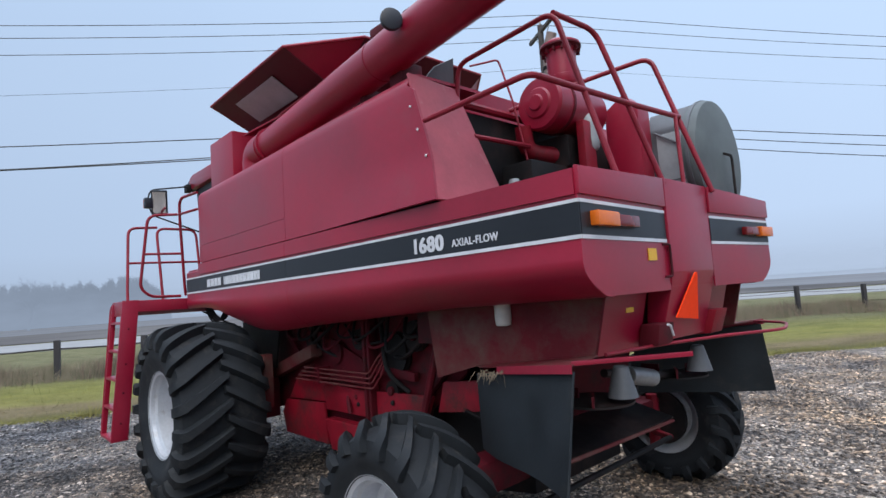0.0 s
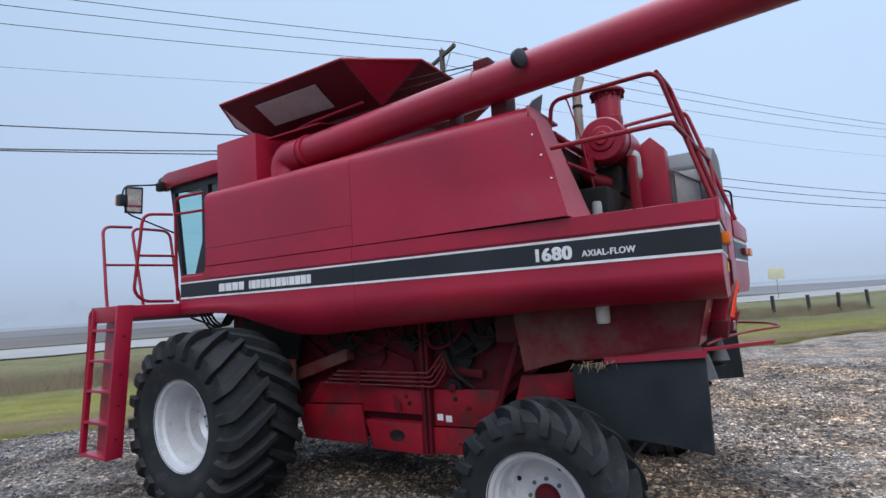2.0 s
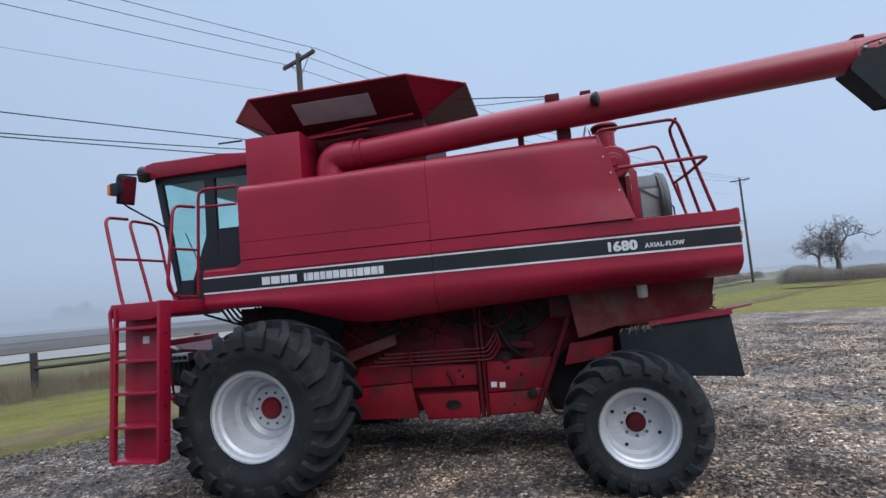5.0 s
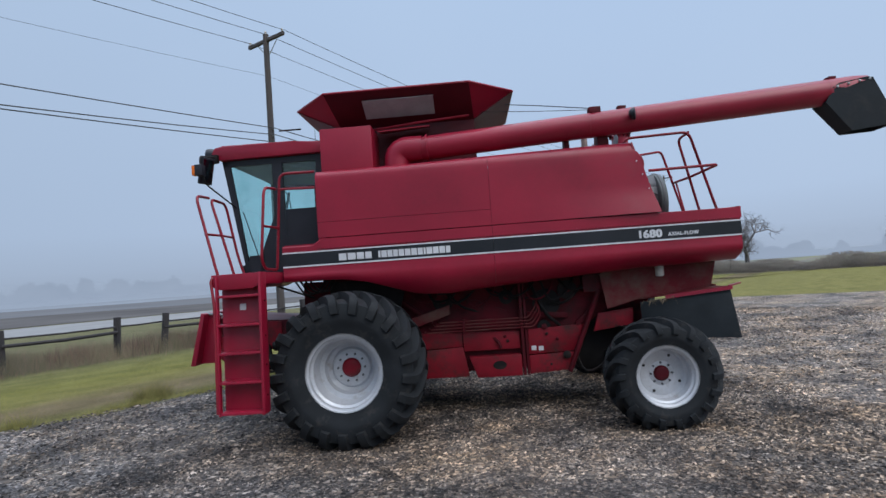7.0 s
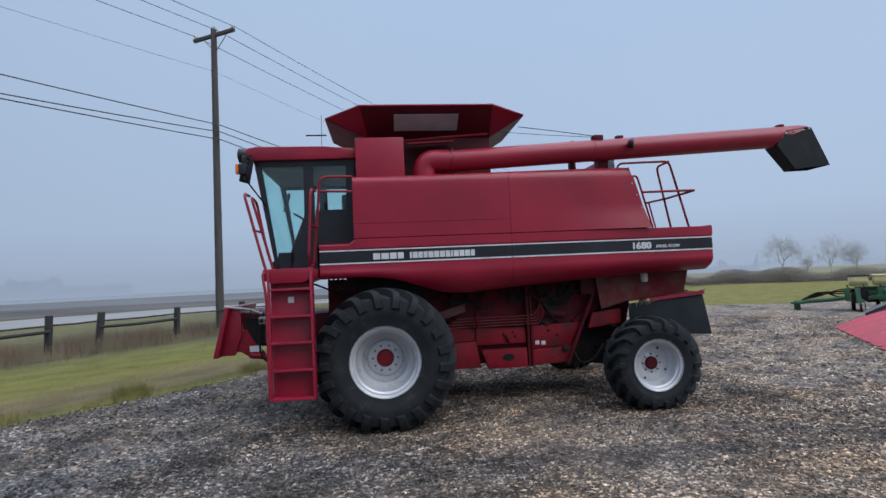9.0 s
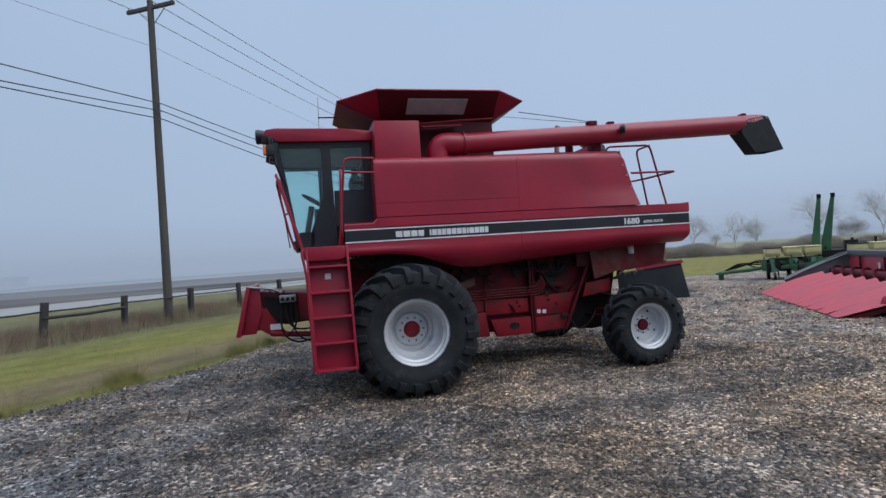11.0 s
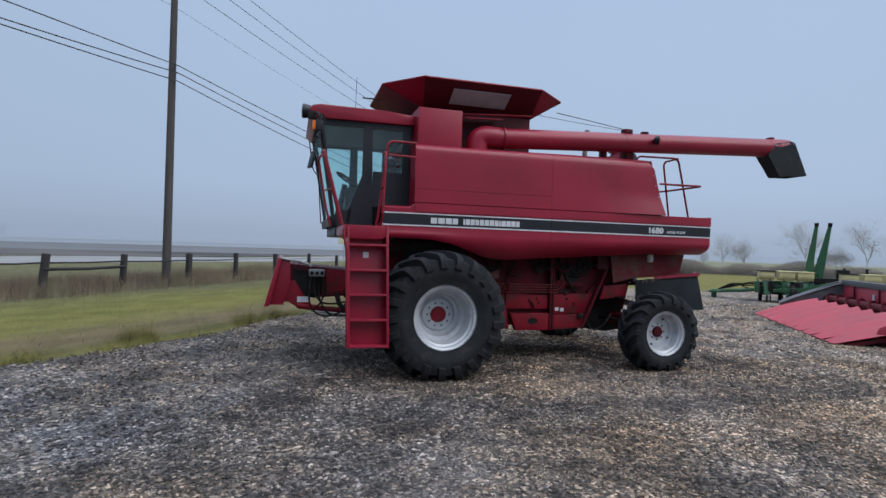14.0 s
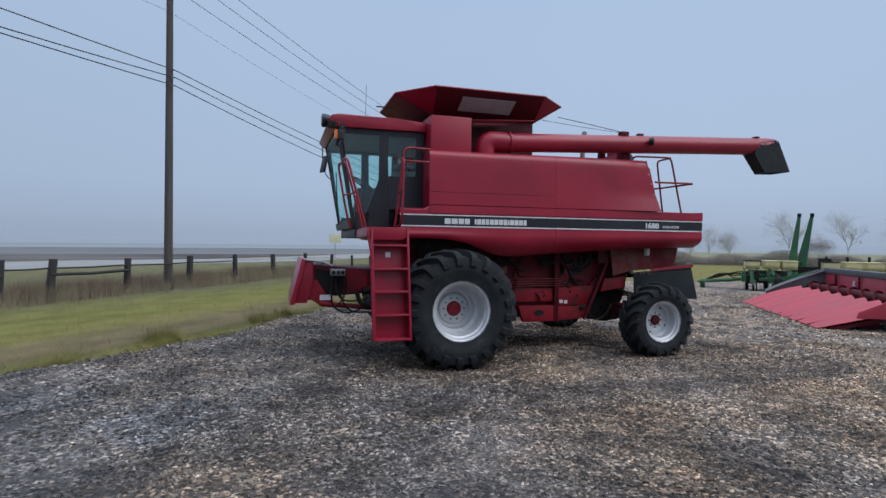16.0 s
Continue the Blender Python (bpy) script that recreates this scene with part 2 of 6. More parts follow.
def gravel_material():
    m, n, l, bs = nodes_of("wet_gravel")
    co, vor, vor2 = n.new("ShaderNodeTexCoord"), n.new("ShaderNodeTexVoronoi"), n.new("ShaderNodeTexVoronoi")
    vor.inputs["Scale"].default_value, vor2.inputs["Scale"].default_value = 30.0, 64.0
    for v in (vor, vor2):
        l.new(co.outputs["Object"], v.inputs["Vector"])
    sep = n.new("ShaderNodeSeparateColor")
    l.new(vor.outputs["Color"], sep.inputs[0])
    stones = ramp(n, l, sep.outputs[0], ((0.0, (0.018, 0.018, 0.020)), (0.5, (0.052, 0.049, 0.048)), (0.78, (0.125, 0.113, 0.102)), (0.93, (0.29, 0.262, 0.232)), (1.0, (0.45, 0.415, 0.37)))).outputs[0]
    sep2 = n.new("ShaderNodeSeparateColor")
    l.new(vor2.outputs["Color"], sep2.inputs[0])
    fine = ramp(n, l, sep2.outputs[0], ((0.0, (0.02, 0.02, 0.021)), (0.75, (0.105, 0.095, 0.088)), (1.0, (0.40, 0.37, 0.34)))).outputs[0]
    col = mixed(n, l, 0.4, stones, fine)
    col = mixed(n, l, 1.0, col, yard_tint(n, l), "MULTIPLY")
    l.new(col, bs.inputs["Base Color"])
    bs.inputs["Roughness"].default_value = 0.8
    bumped(n, l, vor.outputs["Distance"], bs, 0.9, 0.03)
    return m


def turf_colour(n, l):
    """Green mown verge with a worn brown strip beside the yard and drier patches."""
    co, sep = n.new("ShaderNodeTexCoord"), n.new("ShaderNodeSeparateXYZ")
    l.new(co.outputs["Object"], sep.inputs[0])
    off, dist, wob = n.new("ShaderNodeMath"), n.new("ShaderNodeMath"), n.new("ShaderNodeMath")
    off.operation, off.inputs[1].default_value, off.inputs[2].default_value = "MULTIPLY_ADD", -0.10, -10.80
    l.new(sep.outputs[0], off.inputs[0])
    dist.operation = "ADD"
    l.new(sep.outputs[1], dist.inputs[0])
    l.new(off.outputs[0], dist.inputs[1])
    wide, mid = noise_node(n, l, 0.30, 4, 0.6, stretch=(0.35, 1, 1)), noise_node(n, l, 1.6, 5, 0.65, stretch=(0.5, 1, 1))
    wob.operation, wob.inputs[1].default_value = "MULTIPLY_ADD", 3.4
    l.new(wide.outputs[0], wob.inputs[0])
    l.new(dist.outputs[0], wob.inputs[2])
    span = n.new("ShaderNodeMath")
    span.operation, span.inputs[1].default_value = "MULTIPLY", 0.1
    l.new(wob.outputs[0], span.inputs[0])
    green, olive, brown = (0.175, 0.168, 0.052), (0.182, 0.166, 0.060), (0.165, 0.130, 0.078)
    col = ramp(n, l, span.outputs[0], ((0.14, olive), (0.22, (0.115, 0.105, 0.046)), (0.29, brown), (0.37, brown), (0.46, olive), (0.62, green), (0.80, (0.160, 0.154, 0.060)), (1.0, (0.140, 0.132, 0.075)))).outputs[0]
    patch = ramp(n, l, mid.outputs[0], ((0.3, (0.72, 0.74, 0.68)), (0.65, (1.12, 1.12, 1.08)))).outputs[0]
    return mixed(n, l, 1.0, col, patch, "MULTIPLY")


def turf_material():
    m, n, l, bs = nodes_of("mown_turf")
    fine = noise_node(n, l, 45, 3, 0.7)
    grain = ramp(n, l, fine.outputs[0], ((0.3, (0.72, 0.72, 0.72)), (0.7, (1.15, 1.15, 1.15)))).outputs[0]
    l.new(mixed(n, l, 1.0, turf_colour(n, l), grain, "MULTIPLY"), bs.inputs["Base Color"])
    bs.inputs["Roughness"].default_value = 0.95
    bs.inputs["Specular IOR Level"].default_value = 0.1
    bumped(n, l, fine.outputs[0], bs, 0.6, 0.03)
    return m


def blade_material():
    m, n, l, bs = nodes_of("mown_grass_blades")
    geo = n.new("ShaderNodeNewGeometry")
    r = ramp(n, l, geo.outputs["Random Per Island"], ((0.0, (0.85, 0.88, 0.8)), (0.6, (1.15, 1.15, 1.1)), (1.0, (1.4, 1.3, 1.35))))
    l.new(mixed(n, l, 1.0, turf_colour(n, l), r.outputs[0], "MULTIPLY"), bs.inputs["Base Color"])
    bs.inputs["Roughness"].default_value = 0.9
    bs.inputs["Specular IOR Level"].default_value = 0.1
    return m


GRAVEL, TURF, BLADES = gravel_material(), turf_material(), blade_material()
SOIL = surface("ploughed_soil", (0.105, 0.098, 0.096), rough=1.0, spec=0.05, var=0.35, scale=0.05, grain=1.2, bump=0.6, dirt=(0.12, 0.105, 0.09), dirt_scale=0.03)
ROAD = surface("pale_concrete_road", (0.26, 0.26, 0.26), rough=1.0, spec=0.0, var=0.08, scale=0.3, grain=8, bump=0.1)


# ---- mesh helpers ----
def part(name, bm, material, parent=None, label="", crease=35.0, mat4=None):
    """Links a bmesh as one mesh object under a thing or a part."""
    bmesh.ops.recalc_face_normals(bm, faces=bm.faces[:])
    for f in bm.faces:
        f.smooth = True
    for e in bm.edges:
        if len(e.link_faces) == 2 and e.calc_face_angle(0) > radians(crease):
            e.smooth = False
    me = bpy.data.meshes.new(name)
    bm.to_mesh(me)
    bm.free()
    me.materials.append(material)
    ob = new(name, me)
    if parent:
        ob.parent = parent
    if mat4 is not None:
        ob.matrix_basis = mat4
    return tagged(ob, label)


def thing(name, m, label, category, group="", kind=""):
    ob = new(name)
    ob.matrix_basis = m
    return tagged(ob, label, category, group, kind)


def fast_mesh(name, verts, faces, material, smooth=False, lit_from_above=False):
    """A mesh from arrays of corners and of triangles or quads."""
    verts, faces = np.asarray(verts, np.float32), np.asarray(faces, np.int32)
    me = bpy.data.meshes.new(name)
    k = faces.shape[1]
    me.vertices.add(len(verts))
    me.vertices.foreach_set("co", verts.ravel())
    me.loops.add(faces.size)
    me.loops.foreach_set("vertex_index", faces.ravel())
    me.polygons.add(len(faces))
    me.polygons.foreach_set("loop_start", np.arange(0, faces.size, k, dtype=np.int32))
    me.polygons.foreach_set("use_smooth", np.full(len(faces), smooth))
    me.update(calc_edges=True)
    if lit_from_above:
        me.polygons.foreach_set("use_smooth", np.full(len(faces), True))
        me.normals_split_custom_set_from_vertices(np.tile((0.0, 0.0, 1.0), (len(verts), 1)))
    me.materials.append(material)
    return new(name, me)


def box(bm, x0, x1, y0, y1, z0, z1, bevel=0.0):
    v = [bm.verts.new(p) for p in ((x0, y0, z0), (x1, y0, z0), (x1, y1, z0), (x0, y1, z0), (x0, y0, z1), (x1, y0, z1), (x1, y1, z1), (x0, y1, z1))]
    fs = [bm.faces.new([v[i] for i in q]) for q in ((0, 3, 2, 1), (4, 5, 6, 7), (0, 1, 5, 4), (1, 2, 6, 5), (2, 3, 7, 6), (3, 0, 4, 7))]
    if bevel:
        es = list({e for f in fs for e in f.edges})
        bmesh.ops.bevel(bm, geom=es, offset=bevel, segments=2, affect="EDGES", profile=0.6)
    return bm


def a_box(*a, **k):
    return box(bmesh.new(), *a, **k)


def prism(bm, outline, y0, y1, axis="y", bevel=0.0):
    """Extrudes an outline of (x, z) along y, or of (y, z) along x, or of (x, y) along z."""
    put = {"y": lambda a, b, c: (a, c, b), "x": lambda a, b, c: (c, a, b), "z": lambda a, b, c: (a, b, c)}[axis]
    lo, hi = [bm.verts.new(put(a, b, y0)) for a, b in outline], [bm.verts.new(put(a, b, y1)) for a, b in outline]
    fs = [bm.faces.new(lo), bm.faces.new(hi[::-1])]
    for k in range(len(outline)):
        j = (k + 1) % len(outline)
        fs.append(bm.faces.new((lo[j], lo[k], hi[k], hi[j])))
    if bevel:
        bmesh.ops.bevel(bm, geom=list({e for f in fs for e in f.edges}), offset=bevel, segments=2, affect="EDGES", profile=0.6)
    return bm


def a_prism(*a, **k):
    return prism(bmesh.new(), *a, **k)


def fillet(pts, rad, n=5):
    """Rounds the corners of a polyline."""
    pts = [Vector(p) for p in pts]
    out = [pts[0]]
    for a, b, c in zip(pts, pts[1:], pts[2:]):
        u, w = a - b, c - b
        d = min(rad, u.length * 0.49, w.length * 0.49)
        p, q = b + u.normalized() * d, b + w.normalized() * d
        out += [(1 - s) ** 2 * p + 2 * s * (1 - s) * b + s * s * q for s in (k / n for k in range(n + 1))]
    return out + [pts[-1]]


def tube(bm, pts, r, seg=8, rad=0.0, caps=True, r_end=None):
    """Sweeps a circle along a polyline."""
    pts = fillet(pts, rad) if rad else [Vector(p) for p in pts]
    rings, ref = [], None
    for k, p in enumerate(pts):
        d = (pts[min(k + 1, len(pts) - 1)] - pts[max(k - 1, 0)]).normalized()
        if ref is None:
            ref = d.orthogonal().normalized()
        ref = (ref - d * ref.dot(d)).normalized()
        side = d.cross(ref)
        rr = r if r_end is None else r + (r_end - r) * k / (len(pts) - 1)
        rings.append([bm.verts.new(p + rr * (math.cos(a) * ref + math.sin(a) * side)) for a in (2 * math.pi * i / seg for i in range(seg))])
    for a, b in zip(rings, rings[1:]):
        for i in range(seg):
            j = (i + 1) % seg
            bm.faces.new((a[i], a[j], b[j], b[i]))
    if caps:
        bm.faces.new(rings[0][::-1])
        bm.faces.new(rings[-1])
    return bm


def a_tube(*a, **k):
    return tube(bmesh.new(), *a, **k)


def lathe(bm, profile, seg=48, axis="y", centre=(0, 0, 0), closed=False):
    """Turns a profile of (radius, along) round an axis through centre."""
    c = Vector(centre)
    put = {"y": lambda r, h, a: Vector((r * math.cos(a), h, r * math.sin(a))), "z": lambda r, h, a: Vector((r * math.cos(a), r * math.sin(a), h)), "x": lambda r, h, a: Vector((h, r * math.cos(a), r * math.sin(a)))}[axis]
    rings = []
    for r, h in profile:
        rings.append([bm.verts.new(c + put(max(r, 1e-4), h, 2 * math.pi * i / seg)) for i in range(seg)])
    pairs = list(zip(rings, rings[1:])) + ([(rings[-1], rings[0])] if closed else [])
    for a, b in pairs:
        for i in range(seg):
            j = (i + 1) % seg
            bm.faces.new((a[i], a[j], b[j], b[i]))
    if not closed:
        for ring in (rings[0], rings[-1]):
            bm.faces.new(ring)
    return bm


def a_lathe(*a, **k):
    return lathe(bmesh.new(), *a, **k)


def sheet(bm, rows, thick=0.0):
    """A grid of rows of points, given thickness to its back."""
    vs = [[bm.verts.new(p) for p in row] for row in rows]
    fs = []
    for a, b in zip(vs, vs[1:]):
        for i in range(len(a) - 1):
            fs.append(bm.faces.new((a[i], a[i + 1], b[i + 1], b[i])))
    if thick:
        bmesh.ops.recalc_face_normals(bm, faces=fs)
        bmesh.ops.solidify(bm, geom=fs, thickness=thick)
    return bm


def a_sheet(*a, **k):
    return sheet(bmesh.new(), *a, **k)


def lerp(a, b, s):
    return a + (b - a) * s


def step(a, b, x):
    s = min(1.0, max(0.0, (x - a) / (b - a)))
    return s * s * (3 - 2 * s)


# ---- ground ----
def edge_y(x):
    """The line where the yard's gravel meets the grass."""
    return 10.80 + 0.10 * x + 0.22 * math.sin(x * 0.9) + 0.12 * math.sin(x * 2.3 + 1)


def fence_y(x):
    return 19.6 + 0.19 * x


def land(x, y):
    """The verge falls a little towards the far east end."""
    a, b = np.clip((np.asarray(x, float) - 13) / 19, 0, 1), np.clip((np.asarray(y, float) - 9) / 7, 0, 1)
    return -0.45 * a * a * (3 - 2 * a) * b * b * (3 - 2 * b)


def ground_sheet():
    xs = np.unique(np.concatenate([np.linspace(-1500, -60, 14), np.linspace(-60, 100, 81), np.linspace(100, 1500, 14)]))
    ys = np.unique(np.concatenate([np.linspace(-1500, -40, 14), np.linspace(-40, 80, 61), np.linspace(80, 1500, 14)]))
    gx, gy = np.meshgrid(xs, ys)
    gz = np.array([[0.05 * noise.noise((x * 0.15, y * 0.15, 0)) - 0.12 for x in xs] for y in ys]) + land(gx, gy)
    verts = np.stack([gx, gy, gz], -1).reshape(-1, 3)
    w = len(xs)
    i = np.arange(len(ys) - 1)[:, None] * w + np.arange(w - 1)[None]
    faces = np.stack([i, i + 1, i + w + 1, i + w], -1).reshape(-1, 4)
    return tagged(fast_mesh("ground", verts, faces, TURF, True), "flat yellow-green mown grass land", "ground", kind="structure")


ground_sheet()


def yard_sheet():
    bm = bmesh.new()
    rows = []
    for k in range(76):
        x = -30 + 52.5 * k / 75
        top = edge_y(x) if x < 16 else lerp(edge_y(16), 0.5, step(16, 22.6, x))
        rows.append([(x, lerp(-30, top, (j / 40) ** 0.7), 0.012 * noise.noise((x * 0.8, j * 0.5, 3)) - (0.09 if j == 40 else 0.045)) for j in range(41)])
    sheet(bm, rows)
    return tagged(part("pavement", bm, GRAVEL), "damp grey-brown crushed gravel yard", "gravel yard", kind="structure")


yard_sheet()


def strip(name, near, far, x0, x1, z, material, label, category, n=40):
    rows = [[(x, near(x), z + float(land(x, near(x)))), (x, far(x), z + float(land(x, far(x))))] for x in (x0 + (x1 - x0) * k / n for k in range(n + 1))]
    return tagged(part(name, a_sheet(rows, 0.05), material), label, category, kind="structure")


strip("road", lambda x: 34.0 + 0.17 * x, lambda x: 46.0 + 0.17 * x, -400, 400, 0.12, ROAD, "pale wet two-lane concrete road", "road")
strip("field", lambda x: 50.5 + 0.17 * x, lambda x: 900.0 + 0.17 * x, -900, 900, 0.06, SOIL, "bare dark ploughed field beyond the road", "field")



def bank(name, near, far, z0, z1, material, label):
    """A sloping strip between two lines along the road."""
    rows = [[(x, lerp(near(x), far(x), v), lerp(z0, z1, v) + float(land(x, 20.0))) for v in (0, 0.35, 0.7, 1)] for x in (-400 + 800 * k / 40 for k in range(41))]
    return tagged(part(name, a_sheet(rows, 0.03), material), label, "verge", kind="structure")


bank("verge", lambda x: 29.5 + 0.17 * x, lambda x: 34.05 + 0.17 * x, -0.20, 0.115, TURF, "grassy shoulder rising to the road")
bank("verge", lambda x: 45.95 + 0.17 * x, lambda x: 50.55 + 0.17 * x, 0.115, 0.055, TURF, "narrow grassy strip between road and field")

# ---- the combine harvester: x forward, y to its left, from the ground under the front axle ----
HARVESTER = pose(-1.007, 6.325, 0.0, 0, 0, 131.52)
combine = thing("combine_harvester", HARVESTER, "faded red combine harvester with black side stripe, parked on gravel", "combine harvester")


def low_edge(x):
    """Height of the side panel's lower edge along the machine, with the wheel arch at the front."""
    pts = ((-4.54, 1.70), (-3.4, 1.675), (-2.8, 1.64), (-1.83, 1.585), (-1.17, 1.535), (-0.85, 1.545), (-0.68, 1.585), (-0.52, 1.64), (-0.2, 1.745), (0.05, 1.785), (0.3, 1.80), (0.78, 1.80))
    for (a, p), (b, q) in zip(pts, pts[1:]):
        if x <= b:
            return lerp(p, q, (x - a) / (b - a))
    return pts[-1][1]


def side_panel(x0, x1, s):
    """Lower side sheet between two stations, rolled under at its foot; s is +1 on the left side."""
    rows, n = [], max(8, int(abs(x1 - x0) / 0.09))
    for k in range(n + 1):
        x = lerp(x0, x1, k / n)
        top, low = (2.225 if x > 0.34 else 2.292), low_edge(x)
        roll = 0.17 * step(-0.1, -1.0, x) + 0.015
        row = [(x, s * 1.345, top), (x, s * 1.37, top - 0.02), (x, s * 1.37, 2.15), (x, s * 1.37, 1.965), (x, s * 1.37, 1.90)]
        for j in range(1, 9):
            u = j / 8
            row.append((x, s * (1.37 - roll * u ** 2.4 + 0.012 * math.sin(math.pi * u)), lerp(1.90, low, u)))
        if roll > 0.05:
            row.append((x, s * (1.37 - roll - 0.07), low - 0.005))
        else:
            row.append((x, s * (1.37 - roll - 0.01), low - 0.001))
        rows.append(row)
    return a_sheet(rows, 0.018)


SHIFT = Matrix.Translation((0, 0.27, 0))


def on(s):
    """The right-hand sheets lie 0.27 m further in than a mirror image of the left ones."""
    return None if s > 0 else SHIFT


def band(x0, x1, z0, z1, s, name, material, off=0.004):
    """A thin decal strip on the flat of the side."""
    y0, y1 = sorted((s * 1.366, s * (1.37 + off)))
    part(name, a_box(min(x0, x1), max(x0, x1), y0, y1, z0, z1), material, combine, mat4=on(s))


SEAM = -1.72
for s in (1, -1):
    for a, b in ((0.78, SEAM + 0.002), (SEAM - 0.002, -4.526)):
        part("side_panel", side_panel(a, b, s), RED, combine, mat4=on(s))
        band(min(a, 0.33), b, 2.166, 2.285, s, "side_rim", RED, 0.013)
        e = b if b > -4 else -4.536
        band(a, e, 1.984, 2.131, s, "stripe", BLACK_BAND)
        band(a, e, 2.131, 2.147, s, "pinstripe", WHITE, 0.005)
        band(a, e, 1.966, 1.984, s, "pinstripe", WHITE, 0.005)


def hood_panel(x0, x1, z0, z1, s, rear=False):
    """Upper side sheet: upright, then rounded over to the top where it reaches it."""
    rows, n = [], max(6, int(abs(x1 - x0) / 0.12))
    for k in range(n + 1):
        row = []
        tops = z1 >= 3.0
        zs = [lerp(z0, min(z1, 3.01), j / 8) for j in range(9)]
        for z in zs:
            xe = lerp(-3.655, -3.42, (z - 2.3) / 0.85) if rear else x1
            x = lerp(x0, xe, k / n)
            flare = 0.055 * step(-1.9, -3.65, x) * max(0.0, 1 - (z - 2.3) / 0.28) if rear else 0.0
            row.append((x, s * (1.365 + flare), z))
        if tops:
            xe = -3.40 if rear else x1
            x = lerp(x0, xe, k / n)
            rise = 3.105 + 0.045 * step(0.3, -3.4, x)
            for j in range(1, 6):
                a = math.pi / 2 * j / 5
                row.append((x, s * (1.365 - 0.11 * (1 - math.cos(a))), 3.01 + (rise - 3.01) * math.sin(a)))
            for y in (1.1, 0.9, 0.72):
                row.append((x, s * y, rise + 0.012 * (1.25 - y)))
        rows.append(row)
    return a_sheet(rows, 0.02)


for s in (1, -1):
    part("hood_panel", hood_panel(0.34, SEAM + 0.002, 2.297, 2.479, s), RED, combine, mat4=on(s))
    part("hood_panel", hood_panel(0.34, SEAM + 0.002, 2.483, 3.15, s), RED, combine, mat4=on(s))
    part("hood_panel", hood_panel(SEAM - 0.002, -3.65, 2.297, 3.15, s, True), RED, combine, mat4=on(s))
    # front end sheet of the hood, beside the cab
    part("hood_end", a_prism(((s * 0.97, 2.23), (s * 1.352, 2.23), (s * 1.352, 3.0), (s * 1.25, 3.10), (s * 0.97, 3.11)), 0.30, 0.335, "x"), RED, combine, mat4=on(s))
    # sloped rear end of the hood with its row of bolts
    rear = [[(lerp(-3.655, -3.415, v) + 0.006, s * lerp(1.352 + 0.058 * max(0.0, 1 - v * 3.0), lerp(0.79, 0.95, v), u), lerp(2.30, 3.135 - 0.02 * u, v)) for u in (0, 0.25, 0.5, 0.75, 1)] for v in (0, 0.2, 0.4, 0.6, 0.8, 1)]
    end = part("hood_end", a_sheet(rear, 0.02), RED_CHALK_LIT, combine, mat4=on(s))
    for v in (0.08, 0.36, 0.62, 0.86):
        part("bolt", a_lathe(((0.008, 0.0), (0.008, 0.006), (0.003, 0.009)), 8, "y", (lerp(-3.63, -3.40, v), s * 1.372, lerp(2.34, 3.0, v))), WHITE, end)

# dark body inside the sheets, near-black in place of shade, and the deck behind the engine
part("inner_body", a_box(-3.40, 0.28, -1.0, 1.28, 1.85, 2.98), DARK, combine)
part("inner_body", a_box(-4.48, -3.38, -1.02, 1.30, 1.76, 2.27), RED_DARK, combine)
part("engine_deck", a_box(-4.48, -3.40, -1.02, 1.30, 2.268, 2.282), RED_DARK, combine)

# ---- rear face ----
for s in (1, -1):
    a, b = (0.452, 1.368) if s > 0 else (-1.098, -0.142)
    # each half leans in a little towards the column
    back = Matrix.Translation((-4.535, 1.376, 0)) @ Matrix.Rotation(radians(2.4), 4, "Z") @ Matrix.Translation((4.535, -1.376, 0)) if s > 0 else Matrix.Translation((-4.56, -1.098, 0)) @ Matrix.Rotation(radians(-3.0), 4, "Z") @ Matrix.Translation((4.535, 1.098, 0))
    foot = [(0.192 * u ** 2.4 - 0.012 * math.sin(math.pi * u), lerp(1.90, 1.70, u)) for u in (1, 0.95, 0.88, 0.8, 0.7, 0.55, 0.4, 0.2, 0)]
    if s > 0:
        outline = [(a, 1.70)] + [(b + 0.003 - d, z) for d, z in foot] + [(b + 0.003, 2.30), (a, 2.33)]
    else:
        outline = [(a - 0.003 + d, z) for d, z in foot[::-1]] + [(b, 1.70), (b, 2.33), (a - 0.003, 2.30)]
    rp = part("rear_panel", a_prism(outline, -4.535, -4.526, "x"), RED, combine, mat4=back)
    part("rear_rim", a_prism(((a, 2.168), (b + 0.006, 2.168), (b + 0.006, 2.296), (a, 2.333)) if s > 0 else ((a - 0.006, 2.168), (b, 2.168), (b, 2.333), (a - 0.006, 2.296)), -4.549, -4.525, "x", bevel=0.004), RED, rp)
    part("stripe", a_box(-4.539, -4.53, a + 0.004, b - 0.004, 1.984, 2.131), BLACK_BAND, rp)
    part("pinstripe", a_box(-4.540, -4.53, a + 0.004, b - 0.004, 2.131, 2.147), WHITE, rp)
    part("pinstripe", a_box(-4.540, -4.53, a + 0.004, b - 0.004, 1.966, 1.984), WHITE, rp)
    o = (1.08, 1.285) if s > 0 else (-1.075, -0.87)
    i = (0.85, 1.07) if s > 0 else (-0.86, -0.63)
    part("turn_signal", a_box(-4.585, -4.538, *o, 2.025, 2.095, bevel=0.008), AMBER, combine, "amber turn signal lens", mat4=back)
    part("tail_light", a_box(-4.575, -4.538, *i, 2.03, 2.088, bevel=0.008), LENS_RED, combine, "dark red tail light", mat4=back)
part("rear_column", a_prism(((-4.512, 2.336), (-4.42, 2.336), (-4.32, 1.41), (-4.41, 1.41), (-4.497, 1.72), (-4.512, 1.80)), -0.138, 0.448, bevel=0.006), RED, combine)
